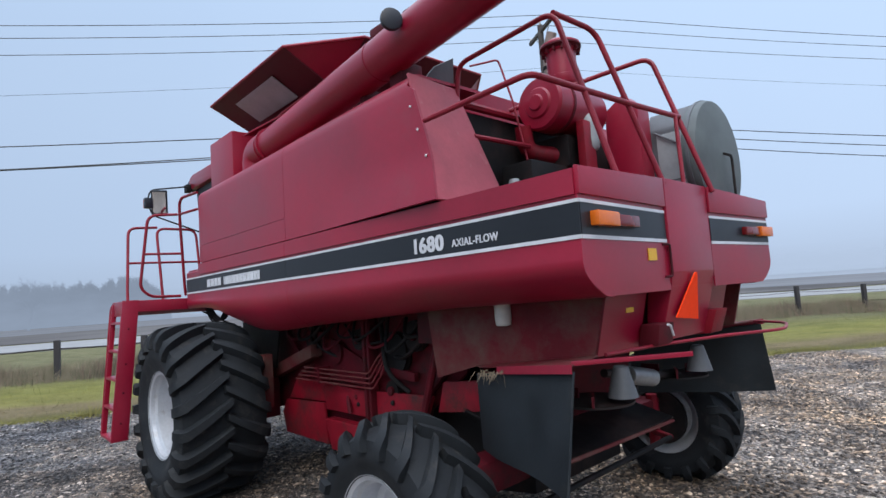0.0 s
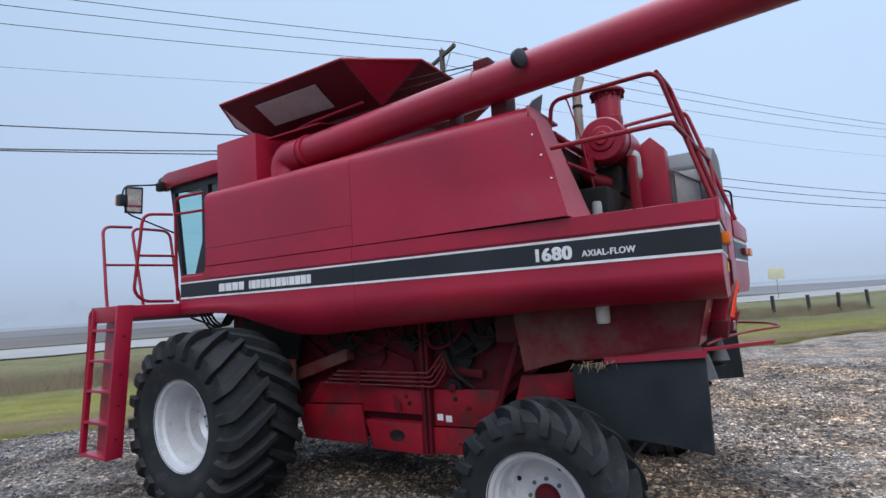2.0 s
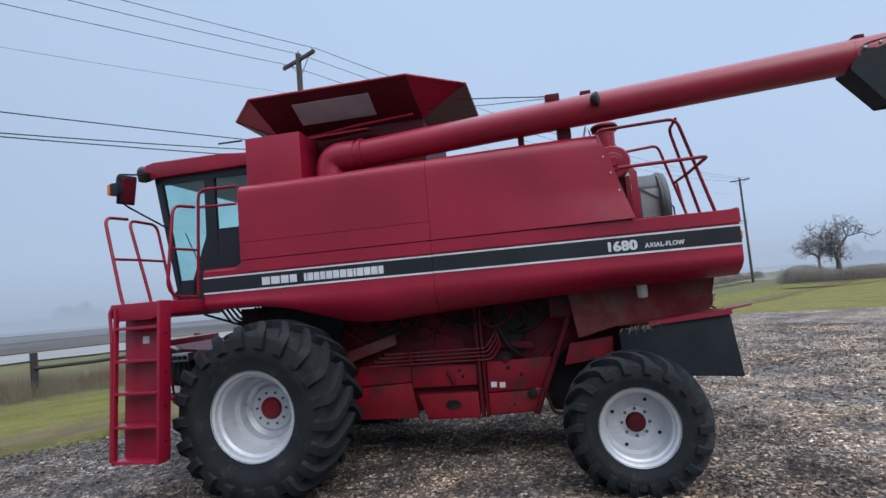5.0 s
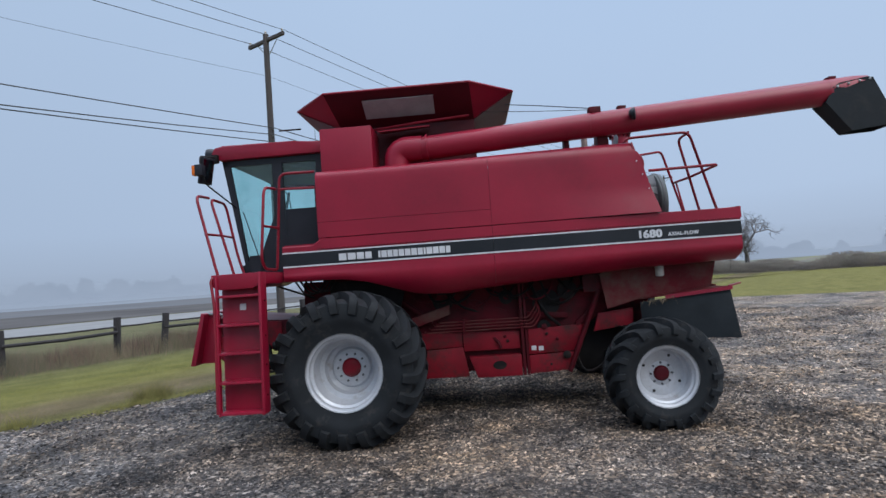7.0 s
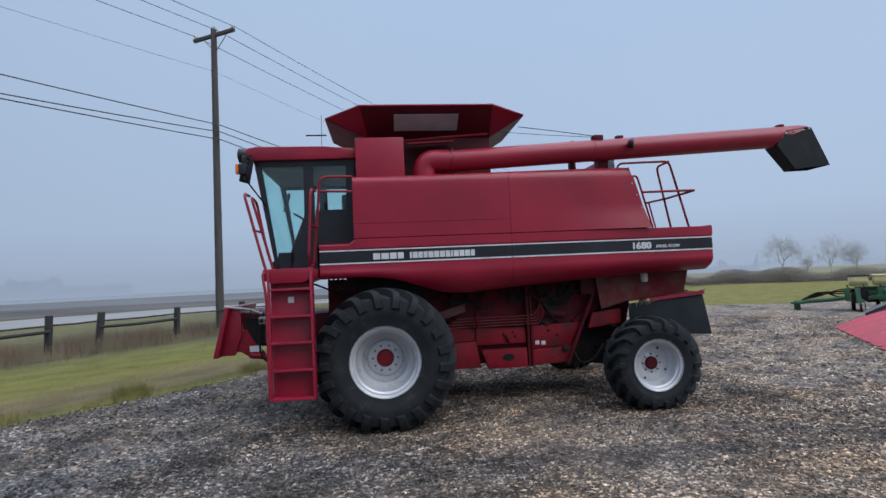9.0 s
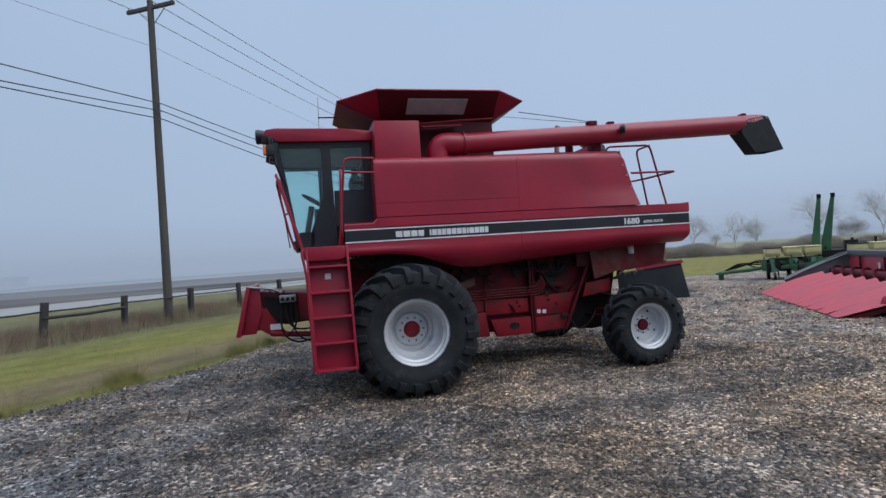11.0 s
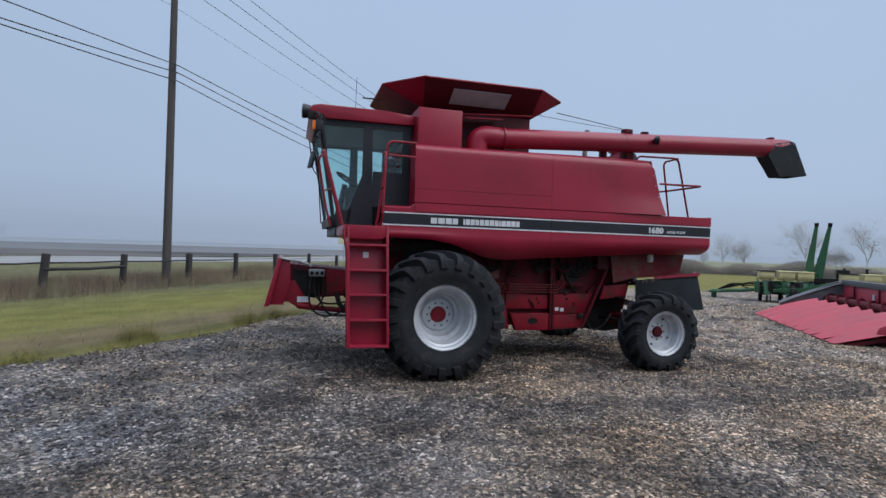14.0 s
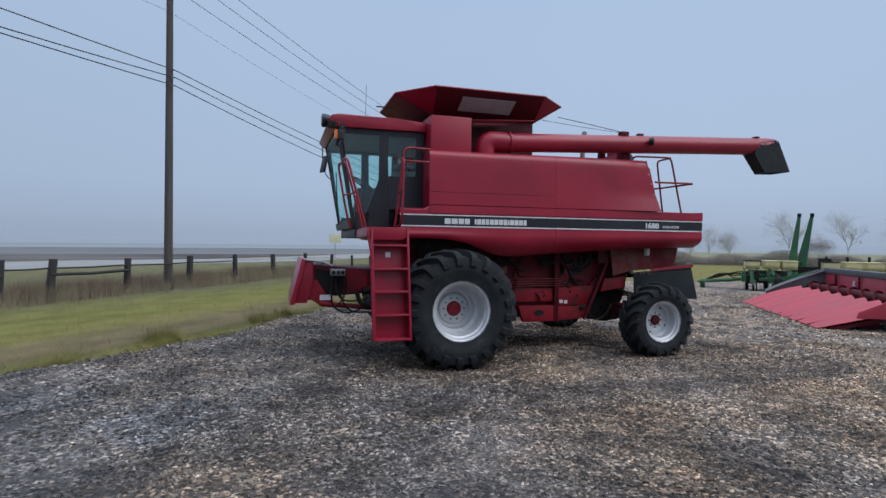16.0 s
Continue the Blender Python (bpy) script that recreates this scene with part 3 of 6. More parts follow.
part("latch_handle", a_tube(((-4.50, 0.52, 1.955), (-4.513, 0.455, 1.955), (-4.513, 0.455, 1.775), (-4.50, 0.52, 1.775)), 0.007, 8, rad=0.015), RED_DARK, combine)
part("warning_decal", a_box(-4.513, -4.500, 0.62, 0.71, 1.865, 1.93), YELLOW, combine, "yellow warning decal")
part("warning_decal", a_box(-4.37, -4.34, 0.66, 0.74, 1.595, 1.63), YELLOW, combine, "yellow warning decal")
part("slow_vehicle_triangle", a_sheet([[(-4.475, 0.375, 1.54), (-4.475, 0.23, 1.525), (-4.475, 0.085, 1.51)], [(-4.535, 0.205, 1.79), (-4.535, 0.19, 1.792), (-4.535, 0.175, 1.79)]], 0.008), ORANGE, combine, "bright orange slow-moving-vehicle triangle")
part("hitch_bracket", a_prism(((-4.50, 1.55), (-4.36, 1.55), (-4.33, 1.39), (-4.45, 1.40)), -0.33, -0.14, bevel=0.01), RED_LOW, combine)
part("hitch_bracket", a_prism(((-4.47, 1.52), (-4.36, 1.52), (-4.33, 1.40), (-4.45, 1.40)), 0.40, 0.58, bevel=0.01), RED_DARK, combine)
part("hitch_pin", a_tube(((-4.49, 0.47, 1.45), (-4.50, 0.52, 1.51), (-4.50, 0.55, 1.515)), 0.007, rad=0.02), WHITE, combine, "white bent hitch pin")

# ---- straw hood below, spreaders, rubber flaps ----
straw = [(-2.98, 1.74), (-4.395, 1.74), (-4.31, 1.395), (-3.45, 1.30), (-3.06, 1.20)]
for s in (1, -1):
    part("straw_hood_side", a_prism(straw, *sorted((s * 0.945, s * 0.965))), RED_DUSTY, combine)
    # plate that flares from the foot of the side to the flap, with its hanging lip
    shelf = [[(lerp(-3.42, -4.31, u), s * 0.955, lerp(1.302, 1.397, u)), (lerp(-3.48, -4.39, u), s * lerp(0.985, 1.315, u), lerp(1.298, 1.397, u))] for u in (0, 0.25, 0.5, 0.75, 1)]
    part("skirt_plate", a_sheet(shelf, 0.008), RED_DUSTY, combine)
    lip = [[(lerp(-3.72, -4.395, u), s * (lerp(1.073, 1.317, u) + 0.006 + 0.006 * d), lerp(1.323, 1.400, u) - 0.042 * d) for d in (0, 1)] for u in (0, 0.3, 0.6, 1)]
    part("skirt_lip", a_sheet(lip, 0.01), RED, combine)
    flap = []
    for k in range(11):
        u = k / 10
        x = lerp(-3.45, -4.38, u)
        y = lerp(0.985, 1.30, u)
        flap.append([(x - 0.012 * v, s * (y + 0.13 * v * u + 0.02 * math.sin(u * 7) * v), lerp(lerp(1.27, 1.365, u) - 0.03 * (1 - u) * (0.5 + 0.5 * math.sin(u * 31)), lerp(0.80, 0.825, u), v)) for v in (0, 0.25, 0.5, 0.75, 1)])
    part("rubber_flap", a_sheet(flap, 0.012), FLAP, combine, "hanging black rubber flap")
for y0, y1 in ((0.53, 0.965), (-0.66, -0.115)):
    part("straw_hood_rear", a_prism(((-4.40, 1.74), (-4.31, 1.385), (-4.295, 1.385), (-4.385, 1.74)), y0, y1), RED, combine)
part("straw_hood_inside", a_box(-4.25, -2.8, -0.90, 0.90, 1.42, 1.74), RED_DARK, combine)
part("guard_bar", a_prism(((-4.375, 1.30), (-4.735, 0.82), (-4.725, 0.80), (-4.365, 1.28)), 1.388, 1.410, "z", bevel=0.003), RED, combine)
part("rear_guard", a_tube(((-4.36, 0.97, 1.40), (-4.42, 0.5, 1.40), (-4.56, 0.0, 1.40), (-4.78, -0.46, 1.40), (-4.66, -0.95, 1.40), (-4.40, -1.1, 1.40)), 0.010, rad=0.12), RED_TUBE, combine)
for y in (0.735, -0.27):
    sp = part("straw_spreader", a_lathe(((0.034, 0.165), (0.040, 0.16), (0.078, 0.015), (0.082, 0.0)), 28, "z", (-4.30, y, 1.145)), GREY_SHEET, combine, "grey conical straw spreader hub")
    part("spreader_disc", a_lathe(((0.22, 0.0), (0.22, 0.012)), 28, "z", (-4.12, y, 1.10)), DARK, sp)
    for k in range(3):
        t0 = k * 2.1
        part("bat", a_box(0.1, 0.23, -0.006, 0.006, 0.0, 0.06), RED_DARK, sp, mat4=pose(-4.12, y, 1.11, 0, 0, math.degrees(t0)))
part("spreader_drive", a_tube(((-4.15, 0.40, 1.20), (-4.15, 0.10, 1.14)), 0.055, 20), STEEL, combine, "bare steel drive housing between the spreaders")
part("spreader_drive", a_tube(((-4.15, 0.66, 1.25), (-4.15, -0.27, 1.10)), 0.025, 12), DARK, combine)
pan = [[(lerp(-4.00, -3.2, u), y, lerp(0.77, 0.98, u)) for y in (-0.45, 0.2, 0.86)] for u in (0, 0.5, 1)]
part("discharge_pan", a_sheet(pan, 0.015), DARK, combine)
part("pan_edge", a_tube(((-4.005, 0.88, 0.78), (-4.005, -0.43, 0.745)), 0.013), RED_DUSTY, combine)
wisps = bmesh.new()
rng = random.Random(5)
for k in range(46):
    u = rng.gauss(0.17, 0.07) if k % 4 else rng.uniform(0.05, 0.4)
    x, y, z = lerp(-3.47, -4.35, u), lerp(1.0, 1.29, u) + 0.025, lerp(1.285, 1.37, u) - rng.uniform(0, 0.03)
    c = Vector((x, y, z))
    d = Vector((rng.gauss(0, 0.035), rng.uniform(0, 0.02), rng.uniform(-0.075, 0.01)))
    w = Vector((rng.uniform(0.002, 0.005), 0, 0.002))
    wisps.faces.new([wisps.verts.new(p) for p in (c - w, c + w, c + d)])
tagged(part("chaff", wisps, STRAW, combine, "pale dry straw caught on the skirt"), kind="stuff")
part("fluid_bottle", a_lathe(((0.02, -0.09), (0.045, -0.085), (0.05, -0.05), (0.05, 0.05), (0.035, 0.075), (0.035, 0.095)), 20, "z", (-3.71, 0.99, 1.64)), OFFWHITE, combine, "white plastic fluid bottle")

# ---- threshing body and lower frame between the wheels ----
for s in (1, -1):
    core = [(0.75, 1.78), (0.75, 1.25), (0.25, 0.95), (-0.4, 0.62), (-0.55, 0.50), (-2.5, 0.52), (-2.7, 0.9), (-3.1, 1.2), (-3.3, 1.74)]
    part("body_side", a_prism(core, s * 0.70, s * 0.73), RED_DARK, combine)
    part("lower_panel", a_prism(((-0.43, 0.66), (-0.50, 0.465), (-1.325, 0.46), (-1.265, 0.83), (-0.52, 0.80)), s * 0.80, s * 0.83, bevel=0.006), RED_LOW, combine)
    part("lower_panel", a_prism(((-0.52, 0.81), (-1.262, 0.835), (-1.262, 1.0), (-0.70, 1.03)), s * 0.775, s * 0.79, bevel=0.004), RED_LOW, combine)
    bx = part("tool_box", a_prism(((-1.335, 0.705), (-1.43, 0.44), (-1.985, 0.44), (-1.985, 0.705)), s * 0.76, s * 0.86, bevel=0.012), RED_LOW, combine)
    # no opening is cut: a dark disc paints the shade of the hole
    part("oval_hole", a_lathe(((0.085, 0.0), (0.085, 0.006)), 20, "y"), DARK, bx, mat4=Matrix.Translation((-1.71, s * 0.858, 0.585)) @ Matrix.Diagonal((1, 1, 0.62, 1)))
    part("lower_panel", a_prism(((-1.27, 1.01), (-1.275, 0.772), (-1.985, 0.773), (-1.985, 0.985)), s * 0.785, s * 0.81, bevel=0.006), RED_LOW, combine)
    part("frame_post", a_box(-2.035, -1.998, *sorted((s * 0.76, s * 0.86)), 0.44, 1.74, bevel=0.006), RED_DARK, combine)
    part("frame_post", a_box(-2.08, -2.05, *sorted((s * 0.76, s * 0.85)), 0.44, 1.74, bevel=0.006), RED_DARK, combine)
    part("lower_panel", a_prism(((-2.09, 0.998), (-2.085, 0.685), (-2.645, 0.70), (-2.80, 1.02)), s * 0.77, s * 0.80, bevel=0.006), RED_LOW, combine)
    rp2 = part("lower_panel", a_prism(((-2.085, 0.675), (-2.085, 0.445), (-2.565, 0.47), (-2.64, 0.69)), s * 0.79, s * 0.82, bevel=0.008), RED_LOW, combine)
    for dx in (0, -0.09):
        part("decal", a_box(-2.18 + dx, -2.12 + dx, *sorted((s * 0.798, s * 0.804)), 0.735 + dx * 0.1, 0.79 + dx * 0.1), WHITE, rp2, "small white decal")
    for k, (x, z) in enumerate(((-1.80, 0.93), (-1.83, 0.87), (-1.62, 1.15), (-2.32, 0.93), (-2.45, 0.86), (-0.95, 0.72), (-0.75, 0.56), (-2.35, 0.55))):
        part("bolt", a_lathe(((0.020, 0.0), (0.020, 0.012), (0.010, 0.02)), 8, "y", (x, min(s * 0.805, s * 0.835), z)), DARK if k % 2 else RED_DARK, combine)
    part("diagonal_brace", a_tube(((-2.57, s * 0.84, 0.45), (-3.0, s * 0.88, 1.46)), 0.03, 8), RED_DARK, combine)
    for k, z in enumerate((1.154, 1.114, 1.075, 1.036)):
        part("hydraulic_line", a_tube(((-0.97 + 0.06 * k, s * 0.74, z + 0.004), (-1.0 + 0.06 * k, s * 0.875, z), (-2.10 - 0.02 * k, s * 0.875, z), (-2.20 - 0.02 * k, s * 0.85, z + 0.13), (-2.24, s * 0.76, 1.38)), 0.008, 8, rad=0.04), RED_DUSTY, combine)
    part("line_clamp", a_box(-1.31, -1.28, *sorted((s * 0.77, s * 0.89)), 1.02, 1.17, bevel=0.004), RED_DARK, combine)
    for p, q, r in (((-1.0, 1.72), (-1.5, 1.25), 0.014), ((-1.6, 1.55), (-2.35, 1.45), 0.012), ((-2.15, 1.6), (-2.5, 1.02), 0.02), ((-2.3, 1.3), (-2.85, 1.55), 0.016)):
        mid = ((p[0] + q[0]) / 2, s * 0.86, (p[1] + q[1]) / 2 - 0.14)
        part("hose", a_tube(((p[0], s * 0.76, p[1]), mid, (q[0], s * 0.77, q[1])), r, 8, rad=0.3), DARK, combine)
    part("pulley", a_lathe(((0.05, 0.0), (0.17, 0.0), (0.17, 0.02), (0.15, 0.03), (0.17, 0.04), (0.17, 0.06), (0.05, 0.05)), 28, "y", (-2.35, min(s * 0.74, s * 0.80), 1.32)), DARK, combine)
    part("pulley", a_lathe(((0.04, 0.0), (0.11, 0.0), (0.11, 0.05), (0.04, 0.05)), 24, "y", (-1.45, min(s * 0.74, s * 0.79), 1.30)), RED_DARK, combine)
    part("lever", a_tube(((-1.66, s * 0.80, 0.92), (-1.72, s * 0.84, 0.86), (-1.74, s * 0.84, 0.79)), 0.02, 8, rad=0.03), RED_DARK, combine)
    part("sloped_plate", a_prism(((-0.20, 1.10), (-0.26, 0.99), (-1.13, 1.25), (-1.13, 1.37)), s * 0.74, s * 0.86, bevel=0.006), RED_DUSTY, combine)
    part("belt_guard", a_prism(((-1.25, 1.05), (-1.9, 1.02), (-1.85, 1.25), (-1.35, 1.42)), s * 0.74, s * 0.765), RED_DARK, combine)
    part("bearing_cap", a_lathe(((0.05, 0), (0.05, 0.02), (0.02, 0.03)), 16, "y", (-2.55, min(s * 0.83, s * 0.86), 0.66)), DARK, combine)
# black plates added in the wheel arches to stand for the shade there
for s in (1, -1):
    part("arch_shade_plate", a_prism(((-0.62, 1.72), (0.36, 1.77), (0.36, 1.15), (-0.45, 1.12)), s * 0.88, s * 0.90), DARK, combine)
# made-up dark block that closes the view through to the far rear wheel
part("axle_filler", a_prism(((-2.62, 0.62), (-2.75, 0.42), (-3.2, 0.36), (-3.5, 0.40), (-3.5, 0.80), (-3.2, 1.1), (-2.7, 1.2)), -0.55, 0.55, bevel=0.02), DARK, combine)
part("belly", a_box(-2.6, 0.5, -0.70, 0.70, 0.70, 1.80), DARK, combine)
rng = random.Random(12)
for k in range(9):
    x = -0.6 - 0.24 * k
    part("hose", a_tube(((x, 0.78, 1.66 - 0.03 * (k % 3)), (x - 0.10, 0.90, 1.45 - 0.05 * (k % 4)), (x - 0.32, 0.86, 1.40 + 0.04 * (k % 3)), (x - 0.42, 0.76, 1.60)), rng.uniform(0.010, 0.018), 7, rad=0.16), DARK if k % 3 else RED_DARK, combine)
for x, z, r in ((-1.05, 1.42, 0.13), (-2.62, 1.46, 0.12), (-1.85, 1.42, 0.09), (-2.30, 1.02, 0.08)):
    pl = part("pulley", a_lathe(((0.03, 0.0), (r, 0.0), (r, 0.015), (r - 0.02, 0.025), (r, 0.035), (r, 0.05), (0.03, 0.05)), 24, "y", (x, 0.745, z)), DARK, combine)
    part("pulley_hub", a_lathe(((0.035, 0.0), (0.035, 0.03), (0.015, 0.035)), 12, "y", (x, 0.79, z)), RED_DARK, pl)
for x0, z0, x1, z1 in ((-0.8, 1.52, -1.3, 1.48), (-2.1, 1.22, -2.6, 1.18), (-2.7, 1.05, -3.0, 1.30), (-0.5, 1.5, -0.9, 1.2)):
    part("bracket", a_prism(((x0, z0), (x1, z1), (x1, z1 - 0.07), (x0, z0 - 0.07)), 0.75, 0.80, bevel=0.006), RED_DARK, combine)
for s in (1, -1):
    # dark knuckle disc, added to put shade inside the rear rim
    kn = part("knuckle_shade_disc", a_lathe(((0.05, -0.10), (0.21, -0.08), (0.24, -0.02), (0.24, 0.02), (0.05, 0.06)), 24, "y", (-3.43, s * 1.40, 0.515)), DARK, combine)
    part("kingpin", a_tube(((-3.43, s * 1.26, 0.30), (-3.43, s * 1.26, 0.74)), 0.05, 10), RED_LOW, combine)
    part("steering_arm", a_tube(((-3.43, s * 1.24, 0.42), (-3.64, s * 1.12, 0.42)), 0.028, 8), RED_LOW, combine)
part("tie_rod", a_tube(((-3.64, -1.12, 0.42), (-3.64, 1.12, 0.42)), 0.022, 8), DARK, combine)
part("front_axle", a_box(-0.17, 0.17, -1.25, 1.25, 0.66, 0.94, bevel=0.02), RED_DARK, combine)
for s in (1, -1):
    part("final_drive", a_prism(((-0.32, 0.60), (0.25, 0.62), (0.28, 1.05), (-0.05, 1.15), (-0.32, 1.0)), s * 0.80, s * 1.10, bevel=0.02), RED_DARK, combine)
    part("fender_stay", a_box(-0.56, -0.44, *sorted((s * 0.98, s * 1.08)), 0.75, 1.28, bevel=0.01), RED_DUSTY, combine)
part("rear_axle", a_box(-3.46, -3.24, -1.35, 1.35, 0.50, 0.70, bevel=0.02), RED_DARK, combine)
part("axle_support", a_prism(((-2.95, 1.40), (-3.75, 1.40), (-3.6, 0.72), (-3.1, 0.72)), -0.45, 0.45), RED_DARK, combine)
for s in (1, -1):
    part("axle_side", a_prism(((-2.97, 1.145), (-3.40, 1.185), (-3.39, 0.985), (-2.90, 0.925)), s * 0.80, s * 0.84, bevel=0.006), RED_LOW, combine)
    part("tie_rod", a_tube(((-3.1, s * 1.3, 0.62), (-3.1, 0.0, 0.62)), 0.025), DARK, combine)
part("hydraulic_hose", a_tube(((-2.65, 0.7, 0.75), (-2.75, 0.85, 0.42), (-2.95, 0.9, 0.5), (-3.1, 0.85, 0.7)), 0.014, 8, rad=0.15), DARK, combine)


# ---- wheels ----
def wheel(centre, R, width, rim, hub_out, lugs, side, label, lug_h, bolts, cap=1.0, deep=True):
    """A drive wheel: dished rim, ribbed tyre with bar tread, hub with bolts. The axle is y, the outer face +y."""
    h = width / 2
    base = R - lug_h
    m = Matrix.Translation(centre) @ (Matrix.Rotation(math.pi, 4, "Z") if side < 0 else Matrix.Identity(4))
    o = h * 0.90
    if deep:
        prof = [(rim + 0.012, o), (rim, o - 0.012), (rim - 0.022, o - 0.02), (rim - 0.03, o - 0.055), (rim - 0.055, o - 0.075), (rim - 0.065, o - 0.16), (rim - 0.075, hub_out + 0.13), (rim - 0.125, hub_out + 0.12), (rim - 0.14, hub_out + 0.03), (rim * 0.56, hub_out - 0.01), (rim * 0.50, hub_out + 0.018), (0.0, hub_out + 0.02)]
    else:
        prof = [(rim + 0.012, o), (rim, o - 0.012), (rim - 0.020, o - 0.02), (rim - 0.026, o - 0.05), (rim - 0.045, o - 0.065), (rim - 0.05, hub_out + 0.05), (rim - 0.075, hub_out + 0.02), (rim * 0.45, hub_out + 0.028), (rim * 0.40, hub_out + 0.02), (0.0, hub_out + 0.02)]
    back = [(0.0, hub_out - 0.015), (rim * 0.6, hub_out - 0.03), (rim - 0.09, hub_out - 0.01), (rim - 0.06, -o + 0.08), (rim - 0.03, -o + 0.03), (rim + 0.012, -o)]
    disc = part("wheel", a_lathe(prof + back, 56, "y", closed=True), SILVER, combine, label, mat4=m)

    def skin(s):
        """Point of the tyre's section: s from 0 at the crown to 1 at the shoulder and 1.35 on the sidewall."""
        if s <= 1:
            return base - 0.045 * s ** 3, h * 0.94 * s
        u = (s - 1) / 0.6
        return base - 0.045 - (base - rim - 0.05) * u * 0.55, h * (0.94 + 0.06 * math.sin(u * 1.6))

    side_prof = [skin(k / 6) for k in range(7)] + [skin(1 + 0.1 * k) for k in range(1, 7)]
    side_prof += [(lerp(side_prof[-1][0], rim + 0.03, u), h * lerp(0.99, 0.90, u)) for u in (0.35, 0.7, 1.0)] + [(rim + 0.006, o - 0.004), (rim - 0.02, o - 0.05)]
    full = [(r, -y) for r, y in side_prof[::-1]] + side_prof[1:]
    part("tyre", lathe(bmesh.new(), full, 72, "y", closed=True), RUBBER, disc, "worn black bar-tread tyre", crease=40)
    for sgn in (1, -1):
        bm, rings = bmesh.new(), []
        for k in range(11):
            s = -0.06 + 1.42 * k / 10
            r, y = skin(max(s, 0.0))
            y = y if s >= 0 else s * h
            ang = 0.62 * (0.74 / (R / 0.84)) * min(s, 1.0) * 0.62 + 0.05 * max(0, s - 1)
            lift = lug_h * (1.0 if s <= 1.27 else 0.75)
            half = (0.034 + 0.020 * max(0, s)) * (R / 0.84)
            u = (s - 1) / 0.4
            out = Vector((1, 0.10 * s)) if s <= 1 else Vector((max(0.15, 1 - u), 0.25 + 0.75 * u))
            out.normalize()
            row = []
            for da, top in ((-1.25, 0), (-0.8, 1), (0.8, 1), (1.25, 0)):
                rr = r + (lift if top else -0.012) * out[0]
                yy = y + (lift * 0.72 if top else -0.012) * out[1]
                aa = ang + da * half / R
                row.append(bm.verts.new((rr * math.cos(aa), sgn * yy, rr * math.sin(aa))))
            rings.append(row)
        for p, q in zip(rings, rings[1:]):
            for i in range(3):
                bm.faces.new((p[i], p[i + 1], q[i + 1], q[i]))
        bm.faces.new(rings[0])
        bm.faces.new(rings[-1])
        first = None
        for n in range(lugs):
            turn = Matrix.Rotation(-2 * math.pi * (n + (0.5 if sgn < 0 else 0.0)) / lugs, 4, "Y")
            if first is None:
                first = part("tread_lug", bm, RUBBER, disc, crease=40, mat4=turn)
            else:
                lug = new("tread_lug", first.data)
                lug.parent = disc
                lug.matrix_basis = turn
    hub = part("hub", a_lathe([(r * cap, h) for r, h in ((0.0, 0.05), (0.06, 0.05), (0.09, 0.042), (0.107, 0.022), (0.11, 0.0))], 28, "y", (0, hub_out + 0.018, 0)), RED_LOW if deep else RED_DARK, disc, "red painted hub cap")
    boss = 0.11 * cap + (0.075 if deep else 0.055)
    part("boss_plate", a_lathe(((boss, 0.0), (boss, 0.008), (boss - 0.012, 0.013), (0.05, 0.013)), 32, "y", (0, hub_out + 0.012, 0)), SILVER, disc)
    # vent holes are dark discs on the surface, shade painted instead of depth
    for k in range(4):
        a = math.pi / 2 * (k + 0.3)
        part("vent_hole", a_lathe(((0.016, 0.0), (0.016, 0.004)), 12, "y", (rim * 0.66 * math.cos(a), hub_out + (0.004 if deep else 0.026), rim * 0.66 * math.sin(a))), DARK, disc)
    rb = 0.11 * cap + (0.045 if deep else 0.03)
    for k in range(bolts):
        a = 2 * math.pi * k / bolts
        part("wheel_bolt", a_lathe(((0.013, 0.0), (0.013, 0.02), (0.007, 0.025)), 8, "y", (rb * math.cos(a), hub_out + 0.018, rb * math.sin(a))), GREY_SHEET, disc)
    return disc


for s in (1, -1):
    wheel((0.0, s * 1.53, 0.78), 0.868, 0.81, 0.412, -0.035, 21, s, "large silver front drive wheel", 0.078, 10)
    wheel((-3.43, s * 1.60, 0.515), 0.614, 0.42, 0.318, -0.045, 18, s, "small silver rear steering wheel", 0.058, 8, 0.78, False)

# ---- grain tank and its flared extension ----
part("tank_box", a_box(-0.35, 0.29, 0.70, 1.235, 3.0, 3.635, bevel=0.012), RED, combine)
part("tank_box", a_box(-0.35, 0.29, -1.235, -0.70, 3.0, 3.635, bevel=0.012), RED, combine)
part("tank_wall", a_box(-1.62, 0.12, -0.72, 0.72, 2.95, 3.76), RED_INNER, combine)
BX0, BX1, BY, BZ = -1.62, 0.12, 0.72, 3.755
RX0, RX1, RZ = -2.135, 0.715, 4.065
rim_pts = [(0.213, 1.235), (-1.575, 1.235), (RX0, 0.74), (RX0, -0.74), (-1.575, -1.235), (0.213, -1.235), (RX1, -0.66), (RX1, 0.66)]
base_pts = [(BX1, BY), (BX0, BY), (BX0, BY), (BX0, -BY), (BX0, -BY), (BX1, -BY), (BX1, -BY), (BX1, BY)]
